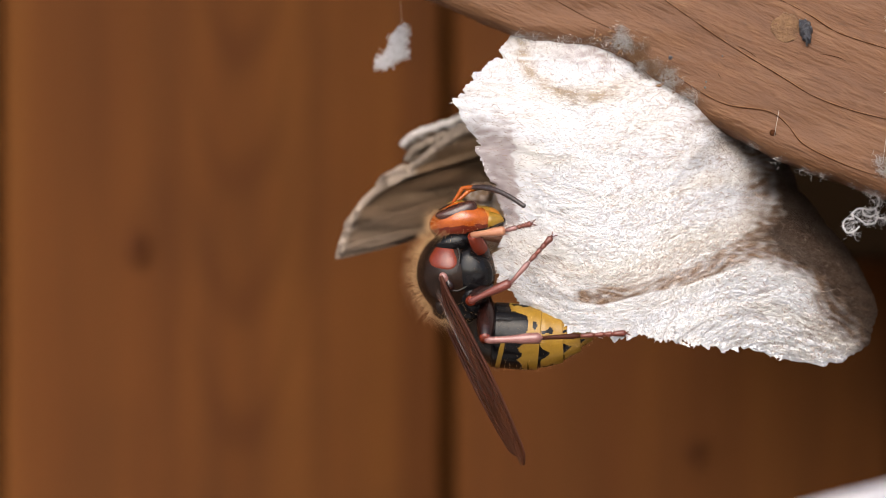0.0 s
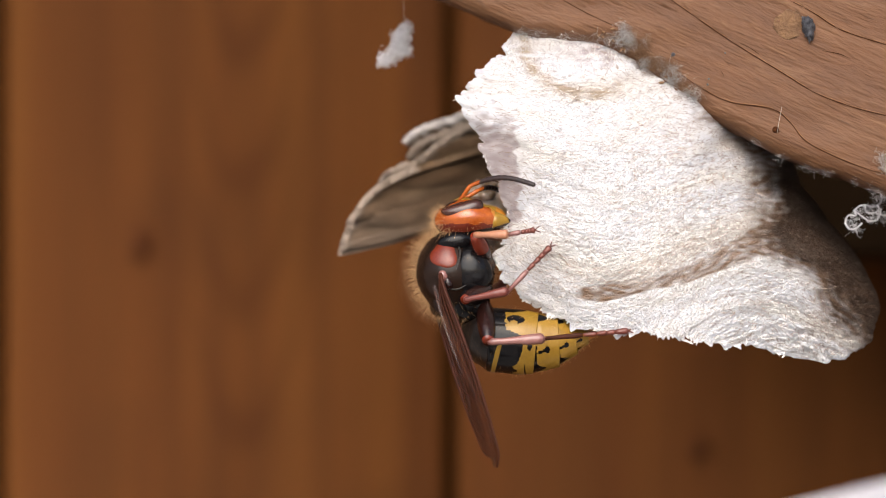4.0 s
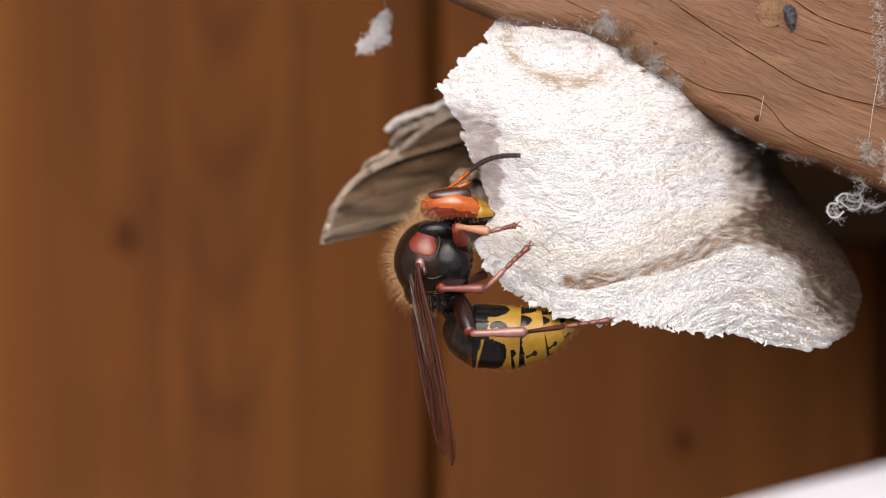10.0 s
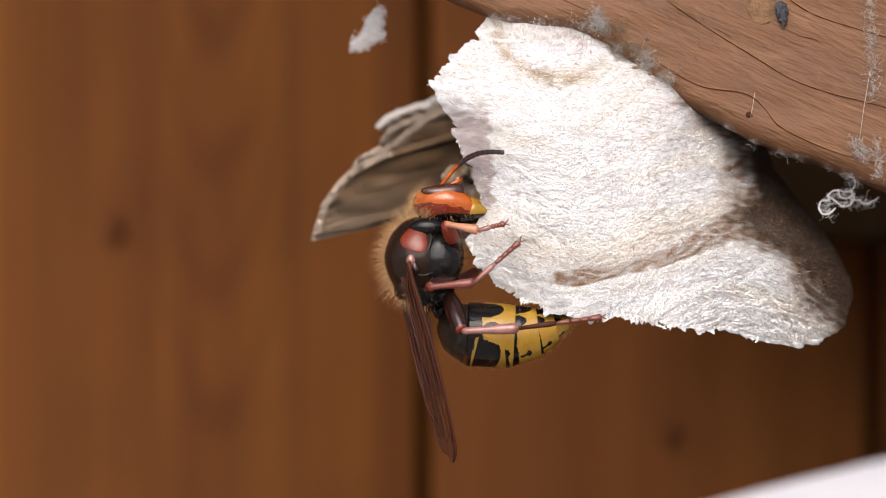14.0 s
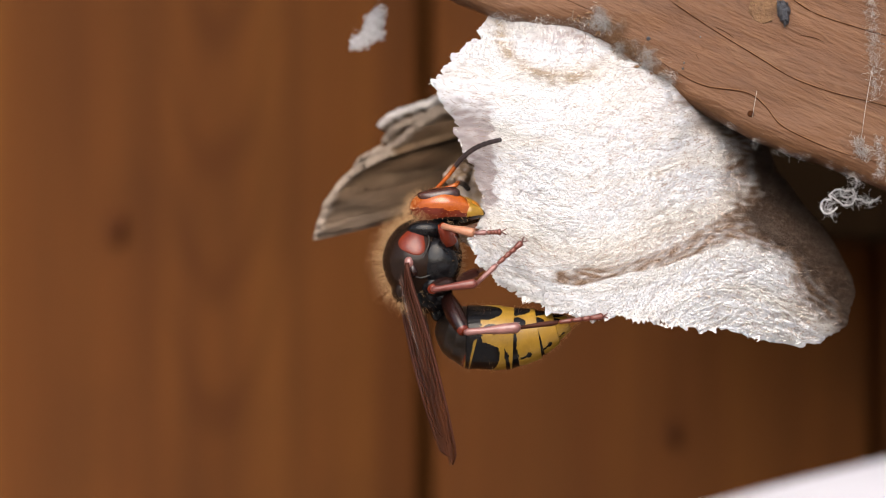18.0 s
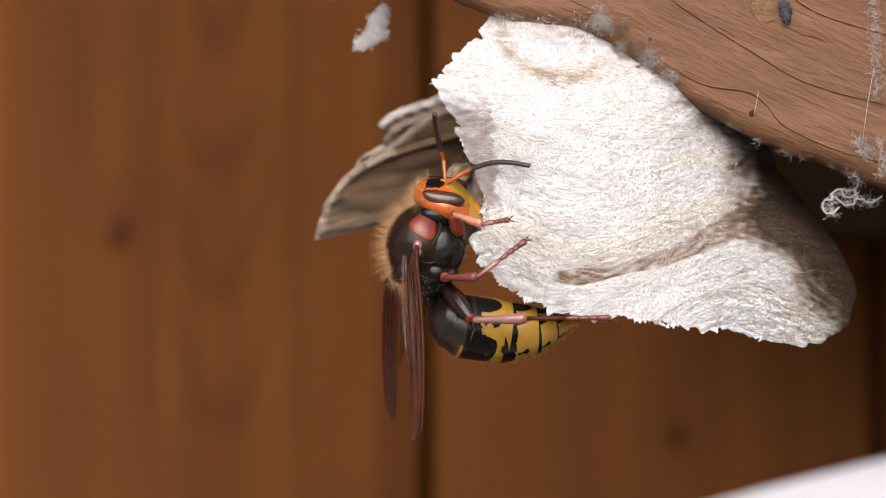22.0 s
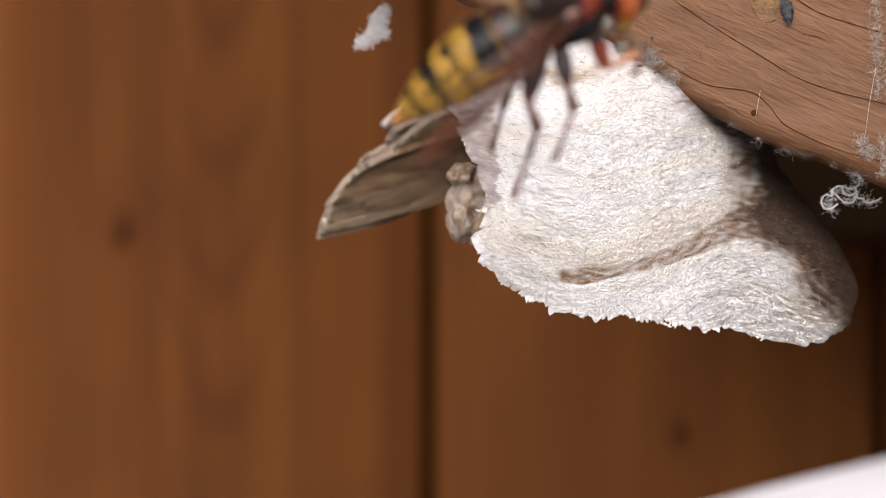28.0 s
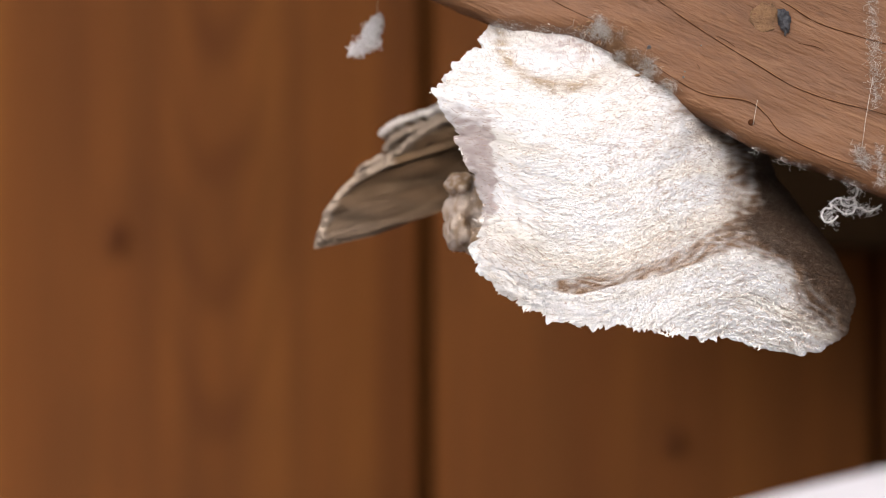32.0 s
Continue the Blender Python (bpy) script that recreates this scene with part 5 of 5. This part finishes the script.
# wing tips on the plan and the turn of the blade: right wing, left wing
TIPS = {-1: [(0, 881, 783, -1, 46), (1, 876, 777, -1, 46), (2, 864, 791, -1, 46), (3, 837, 791, -1, 46), (3.5, 834, 789, -1, 46), (5.5, 806, 796, -1, 46), (6, 797, 804, -1, 46), (7, 792, 807, -1, 46), (8, 798, 808, -1, 46), (9, 792, 812, -1, 46), (10, 782, 807, -1, 46), (11, 800, 810, -1, 46), (12, 791, 812, -1, 46), (12.5, 781, 812, -1, 46), (13, 785, 811, -1, 46), (14, 800, 813, -1, 46), (14.5, 798, 812, -1, 46), (16.5, 798, 812, -1, 46), (17, 790, 814, -1, 46), (17.5, 801, 814, -1, 46), (18, 796, 816, -1, 46), (19, 802, 826, -1, 46), (20, 799, 815, -1, 46), (20.5, 799, 810, -1, 46), (21, 783, 803, -1, 46), (21.5, 737, 774, -1, 46), (22, 727, 771, -1, 34), (22.5, 708, 772, -1, 24), (23, 677, 782, -1, 20), (23.5, 652, 760, -1, 16), (24, 634, 735, -1, 13), (24.5, 650, 692, -1, 10), (25, 730, 682, -1, 9), (25.4, 748, 680, -1, 9), (26, 749, 680, -1, 8), (32, 757, 663, -1, 8)], 1: [(0, 876, 767, -1, 46), (1, 871, 761, -1, 46), (2, 859, 775, -1, 46), (3, 832, 775, -1, 46), (3.5, 829, 773, -1, 46), (5.5, 801, 780, -1, 46), (6, 792, 788, -1, 46), (7, 787, 791, -1, 46), (8, 793, 792, -1, 46), (9, 787, 796, -1, 46), (10, 777, 791, -1, 46), (11, 795, 794, -1, 46), (12, 786, 796, -1, 46), (12.5, 776, 796, -1, 46), (13, 780, 795, -1, 46), (14, 795, 797, -1, 46), (14.5, 793, 796, -1, 46), (16.5, 793, 796, -1, 46), (17, 785, 798, -1, 46), (17.5, 796, 798, -1, 46), (18, 790, 800, -1, 46), (19, 797, 810, -1, 46), (20, 794, 799, -1, 46), (20.5, 794, 794, -1, 46), (21, 778, 787, -1, 46), (21.5, 712, 764, 1, 55), (22, 692, 751, 1, 31), (22.5, 626, 690, 1, 22), (23, 582, 685, 1, 19), (23.5, 550, 640, 1, 15), (24, 519, 570, 1, 12), (24.3, 467, 467, 1, 11), (24.6, 464, 423, 1, 11), (25, 483, 422, 1, 10), (25.4, 488, 380, 1, 9), (26, 489, 380, 1, 8), (32, 497, 363, 1, 8)]}
# antenna elbow and tip on the plan, and whether the tip is nearer (-1) or farther (1)
FEEL = {-1: [(0, 787, 285, 887, 333, -1), (0.5, 784, 287, 883, 309, -1), (1, 784, 287, 884, 315, -1), (1.5, 784, 290, 858, 321, -1), (2, 790, 291, 900, 336, -1), (2.5, 793, 290, 910, 329, -1), (3.5, 794, 287, 898, 291, -1), (5.5, 806, 298, 908, 352, -1), (6, 819, 296, 914, 341, -1), (6.5, 818, 299, 906, 349, -1), (7, 814, 297, 916, 277, -1), (7.5, 806, 302, 843, 278, -1), (8, 812, 304, 908, 326, -1), (8.5, 814, 306, 881, 336, -1), (9, 818, 308, 913, 360, -1), (9.5, 818, 307, 911, 331, -1), (10, 812, 301, 905, 269, -1), (10.5, 809, 297, 875, 237, -1), (11, 812, 297, 878, 270, -1), (11.5, 818, 297, 890, 363, -1), (12, 819, 298, 899, 394, -1), (12.5, 817, 297, 910, 356, -1), (13, 814, 297, 902, 358, -1), (13.5, 809, 298, 903, 318, -1), (14, 802, 301, 891, 270, -1), (14.5, 798, 301, 881, 267, -1), (16.5, 812, 301, 900, 374, -1), (17, 808, 303, 916, 336, -1), (17.5, 803, 304, 915, 301, -1), (18, 796, 306, 884, 249, -1), (18.5, 789, 309, 855, 250, -1), (19, 784, 310, 861, 268, -1), (19.5, 792, 320, 837, 317, -1), (20, 810, 318, 902, 308, -1), (20.5, 806, 316, 896, 291, -1), (21, 805, 308, 874, 217, -1), (21.5, 803, 301, 819, 278, -1), (22, 834, 295, 953, 293, -1), (22.5, 850, 280, 966, 270, -1), (22.8, 861, 285, 915, 259, -1), (23, 858, 294, 947, 260, -1), (23.3, 863, 312, 931, 310, -1), (23.6, 890, 332, 1006, 373, -1), (24, 925, 338, 1041, 388, -1), (24.3, 933, 316, 1016, 322, -1), (24.6, 933, 305, 1008, 300, -1), (25, 926, 298, 1011, 258, -1), (25.5, 928, 290, 1010, 240, -1), (26.5, 890, 260, 970, 180, -1), (27.5, 999, 112, 1103, 48, -1), (28, 1112, -50, 1222, -110, -1), (28.5, 1372, -200, 1492, -260, -1), (29, 1553, -422, 1653, -472, -1), (32, 1597, -497, 1697, -547, -1)], 1: [(0, 797, 297, 864, 315, 1), (9, 828, 310, 860, 333, 1), (13, 821, 313, 849, 330, 1), (19, 820, 322, 838, 348, 1), (19.5, 790, 315, 800, 290, -1), (20, 752, 300, 731, 229, -1), (20.5, 730, 292, 687, 226, -1), (21, 769, 300, 771, 235, -1), (21.5, 767, 295, 737, 254, -1), (22, 781, 284, 765, 204, -1), (22.5, 824, 272, 794, 210, -1), (23, 850, 282, 862, 230, -1), (23.3, 857, 288, 893, 200, -1), (23.6, 875, 300, 918, 200, -1), (24, 907, 298, 1011, 268, -1), (24.3, 923, 300, 1030, 284, -1), (24.6, 913, 290, 948, 215, -1), (25, 918, 280, 920, 195, -1), (25.5, 918, 275, 918, 190, -1), (26.5, 870, 240, 870, 150, -1), (27.5, 966, 90, 959, -10, -1), (28, 1092, -60, 1132, -160, -1), (28.5, 1352, -210, 1392, -320, -1), (29, 1553, -442, 1633, -522, -1), (32, 1597, -517, 1657, -597, -1)]}
# feet on the nest: ankle and claw (u, v, depth mm)
FEET = {("fore", -1): [(0, 854, 373, -10, 896, 362, -10), (4, 855, 385, -10, 898, 378, -10), (9, 855, 400, -10, 898, 390, -10), (13, 850, 404, -10, 897, 391, -10), (19, 838, 412, -10, 898, 410, -10), (22, 850, 396, -10, 905, 386, -10), (23, 918, 403, -14, 955, 386, -13), (23.6, 932, 400, -14, 966, 378, -13), (24, 943, 397, -14, 975, 370, -13), (24.6, 968, 408, -14, 1003, 412, -13), (25, 984, 418, -14, 1024, 433, -13), (26, 984, 412, -14, 1024, 424, -13)], ("mid", -1): [(0, 864, 465, -10, 931, 390, -10), (4, 855, 485, -10, 928, 408, -10), (9, 846, 503, -10, 925, 425, -10), (13, 841, 497, -10, 921, 425, -10), (19, 843, 500, -10, 922, 428, -10), (23, 840, 487, -14, 920, 430, -13), (24, 847, 487, -14, 924, 425, -13), (25, 868, 480, -14, 928, 435, -13), (26, 868, 480, -14, 928, 435, -13)], ("hind", -1): [(0, 919, 563, -10, 1059, 555, -10), (9, 920, 578, -10, 1065, 558, -10), (19, 920, 578, -10, 1070, 558, -10), (23, 930, 560, -10, 1082, 562, -10), (24, 926, 556, -10, 1079, 560, -10), (25, 950, 552, -10, 1078, 562, -10), (26, 950, 552, -10, 1078, 562, -10)], ("fore", 1): [(0, 860, 390, 3, 915, 372, 4), (21, 855, 405, 3, 905, 400, 4), (23, 880, 390, 3, 930, 380, 3), (24, 912, 382, -1, 955, 366, -9), (25, 920, 392, -3, 965, 374, -10), (26, 930, 390, -3, 975, 374, -10)], ("mid", 1): [(0, 850, 470, 6, 900, 440, 6), (21.8, 845, 480, 6, 895, 450, 6), (22.3, 760, 370, 2, 735, 280, 2), (22.8, 850, 460, 4, 890, 440, 6), (23.6, 850, 450, 2, 890, 430, 2), (24, 741, 322, -3, 748, 215, -3), (24.3, 770, 300, -5, 800, 215, -5), (24.7, 760, 340, -6, 770, 260, -6), (25, 728, 320, -6, 708, 205, -6), (25.3, 760, 340, -6, 760, 270, -6), (26, 800, 400, -6, 830, 380, -6)], ("hind", 1): [(0, 890, 560, 6, 1000, 540, 8), (22, 890, 570, 6, 1000, 545, 8), (24, 900, 565, 0, 1000, 545, 4), (26, 910, 565, -2, 1010, 545, 4)]}
# knees and dangling feet against the thorax, mm: knee side, flying ankle, flying claw
KNEES = {"fore": ((4.5, 6.0, -1.2), (4.5, 3.4, -8.0), (2.6, 3.6, -12.5)), "mid": ((-4.2, 8.0, -0.8), (-4.5, 4.5, -11.0), (-8.5, 4.5, -17.0)), "hind": ((-9.5, 6.5, -5.5), (-9.0, 4.0, -12.0), (-14.0, 4.0, -20.0))}
LIFT_OFF, GONE = 25.95, 29.0


def body_pose(t):
    u, v, d, a, c, r = track(BODY, t)
    base = Matrix(((0, 0, -1), (0, 1, 0), (1, 0, 0)))
    turn = Matrix.Rotation(radians(a), 3, "Y") @ Matrix.Rotation(radians(c), 3, "X") @ Matrix.Rotation(radians(r), 3, "Z") @ base
    return Matrix.Translation(P(u, v, d)) @ turn.to_4x4()


def aim(at, way, up):
    """A pose at a point with x along way and z as near as may be to up."""
    x = way.normalized()
    y = up.cross(x)
    if y.length < 1e-5:
        y = x.orthogonal()
    y.normalize()
    z = x.cross(y)
    return Matrix.Translation(at) @ Matrix((x, y, z)).transposed().to_4x4()


def reach(start, target, length, near, ahead=0.0):
    """The way from start whose end shows at the target's place on the plan, taking up the length in depth."""
    flat = target - start
    flat.y = 0
    rest = length * length - flat.length_squared
    if near < 0:
        rest = max(rest, ahead * flat.length_squared)
    if rest <= 0:
        return flat
    return flat + Vector((0, near * math.sqrt(rest), 0))


def two_bones(hip, foot, pole, a, b):
    way = foot - hip
    d = min(way.length, (a + b) * 0.999)
    x = way.normalized()
    side = pole - hip
    side = side - x * side.dot(x)
    if side.length < 1e-7:
        side = x.orthogonal()
    side.normalize()
    p = (a * a - b * b + d * d) / (2 * d)
    h = math.sqrt(max(0.0, a * a - p * p))
    knee = hip + x * p + side * h
    return knee, hip + x * d


def hornet_moves():
    times = [k * 0.5 for k in range(43)] + [21.2 + 0.2 * k for k in range(23)] + [25.6 + 0.1 * k for k in range(36)] + [29.5, 30.0, 32.0]
    times = sorted(set(round(t, 3) for t in times))
    rows = {}

    def key(ob, t, m):
        rows.setdefault(ob.name, (ob, []))[1].append((t, m))

    for t in times:
        m = body_pose(t)
        inv = m.inverted()
        key(hornet, t, m)
        # head
        pitch, yaw, roll, out = track(NOD, t)
        turn = (Matrix.Rotation(radians(pitch), 3, "Y") @ Matrix.Rotation(radians(yaw), 3, "Z") @ Matrix.Rotation(radians(roll), 3, "X")).to_4x4()
        h = Matrix.Translation(NECK * MM) @ turn @ Matrix.Translation((HEAD_AT - NECK + Vector((0.55, 0, -1)) * out) * MM)
        key(HEAD, t, h)
        head_world = m @ h
        head_inv = head_world.inverted()
        # antennae
        for s in (-1, 1):
            eu, ev, tu, tv, near = track(FEEL[s], t)
            root = head_world @ (Vector((2.15, s * 0.85, 1.35)) * MM)
            w1 = reach(root, P(eu, ev), 2.6 * MM, -1 if s < 0 else 1, 0.2)
            elbow = root + w1.normalized() * 2.6 * MM
            w2 = reach(elbow, P(tu, tv), 9.3 * MM, near, 0.2)
            up = Vector((-0.35, 0, 1))
            key(ANT[s][0], t, head_inv @ aim(root, w1, Vector((0, -1, 0))))
            key(ANT[s][1], t, head_inv @ aim(elbow, w2, up))
        # abdomen
        fly = min(1.0, max(0.0, (t - LIFT_OFF) / 0.25))
        g0, g1, drawn = track(CURL_OF, t)
        g = radians(g0)
        p = (Vector((-6.4, 0, 0.0)) + 2.8 * min(1.0, g0 / 70) * Vector((-math.sin(g), 0, math.cos(g))) + min(1.0, g0 / 70) * Vector((0.55, 0, -1.6)) + max(0.0, 1 - g0 / 60) * Vector((3.2, 0, -0.6))) * MM
        up_by, back_by, twist = track(HANG, t)
        p = p + Vector((up_by, 0, back_by)) * MM
        twist = radians(twist)
        for k, ob in enumerate(RINGS):
            g = radians(g0 + (g1 - g0) * min(1, (0, 0.4, 0.75, 1, 1, 1)[k]))
            way = Vector((-math.cos(g), 0, -math.sin(g)))
            back = Vector((-math.sin(g), 0, math.cos(g)))
            key(ob, t, aim(p, way, back * math.cos(twist) - Vector((0, math.sin(twist), 0))))
            p = p + way * SEG_LEN[k] * drawn * (1.0 if k < 2 else 0.86 + 0.2 * fly) * MM
        # legs
        for (name, s), (femur, tibia, tarsus) in LEGS.items():
            fl, tl, sl = (x * MM for x in LEG_SIZE[name])
            hip = Vector(HIPS[name]) * MM
            knee, ankle_f, claw_f = (Vector(q) * MM for q in KNEES[name])
            if name == "fore":
                knee = knee.lerp(Vector((0.0, 5.0, -7.0)) * MM, min(1.0, max(0.0, (t - 22.3) / 1.0)))
            for q in (hip, knee, ankle_f, claw_f):
                q.y *= s
            au, av, ad, cu, cv, cd = track(FEET[name, s], t)
            ankle = (inv @ P(au, av, ad)).lerp(ankle_f, fly)
            claw = (inv @ P(cu, cv, cd)).lerp(claw_f, fly)
            k, ankle = two_bones(hip, ankle, knee, fl, tl)
            out = Vector((0, s, 0.3))
            key(femur, t, aim(hip, k - hip, out))
            key(tibia, t, aim(k, ankle - k, out))
            key(tarsus, t, aim(ankle, claw - ankle, out))
    # wings: folded, lifted, then beating
    flap_from = 25.2667
    wing_times = [t for t in times if t < flap_from] + [flap_from + k / 30 for k in range(114)] + [29.2, 29.5, 30.0, 32.0]
    for t in wing_times:
        m = body_pose(t)
        inv = m.inverted()
        beat = min(1.0, max(0.0, (t - flap_from) / 0.35))
        for s in (-1, 1):
            w, fold, back = WINGS[s]
            tu, tv, near, blade = track(TIPS[s], t)
            root = Vector((-1.2, s * 3.9, 2.4)) * MM
            start = m @ root
            hinge = 1.75 * (1 - beat) * MM
            start = start + Vector((-hinge * (0.75 if s < 0 else 0.4), 0, 0))
            way = reach(start, P(tu, tv), WING_L * MM, near)
            x = way.normalized()
            face = Vector((0, -1, 0))
            face = (face - x * face.dot(x)).normalized()
            face = Matrix.Rotation(radians(blade), 3, x) @ face
            rest = inv @ aim(start, way, face)
            base = inv @ start
            up = (-1.0, 1.0, -0.1)[round((t - flap_from) * 30) % 3]
            phase = radians(-18 + 30 * up)
            sweep = Vector((-0.58 if s > 0 else -1.6, s * math.cos(phase), math.sin(phase)))
            lift = Vector((0.25 * up, -s * math.sin(phase), math.cos(phase)))
            air = aim(root, sweep, lift)
            q = rest.to_quaternion().slerp(air.to_quaternion(), beat)
            pose_w = Matrix.Translation(base) @ q.to_matrix().to_4x4()
            key(w, t, pose_w)
            shut = 178 * (1 - beat)
            sgn = 1 if s < 0 else -1
            key(fold, t, Matrix.Translation((0, 0, -0.12 * MM)) @ Matrix.Rotation(radians(-shut * sgn), 4, "X"))
            spread = Matrix.Rotation(radians((-1 + 14 * beat) * -sgn), 4, "Z")
            key(back, t, pose_w @ Matrix.Translation((-1.2 * MM, -0.6 * sgn * MM, -0.5 * MM)) @ spread)
    for ob, r in rows.values():
        walk(ob, r)


def sway(ob, rows):
    """A web that swings about the point from which it hangs: seconds, swing, twist (degrees)."""
    place = ob.location.copy()
    walk(ob, [(t, Matrix.Translation(place) @ Matrix.Rotation(radians(a), 4, "Y") @ Matrix.Rotation(radians(b), 4, "Z")) for t, a, b in rows])


def motions():
    hornet_moves()
    sway(FLUFF, [(0, 0, 0), (6, 0, 8), (9, 3, 20), (13, 0, 4), (17, 2, 0), (19, 2, 0), (23, 0, 2), (25.5, 1, 0), (27.5, -5, 10), (28, 1, -4), (28.7, -4, 12), (29.3, 6, 25), (30, 2, 10), (31, 4, 16), (32, 5, 22)])
    sway(CURL, [(0, 0, 0), (9, 1, 2), (19, 0, 0), (25.5, 0, 1), (27.5, 0, 0), (28.2, 8, 5), (28.6, -14, 30), (29.0, -24, 60), (29.5, -16, 50), (30, 4, 20), (30.5, -6, 10), (31.2, 2, 4), (32, 0, 0)])


motions()
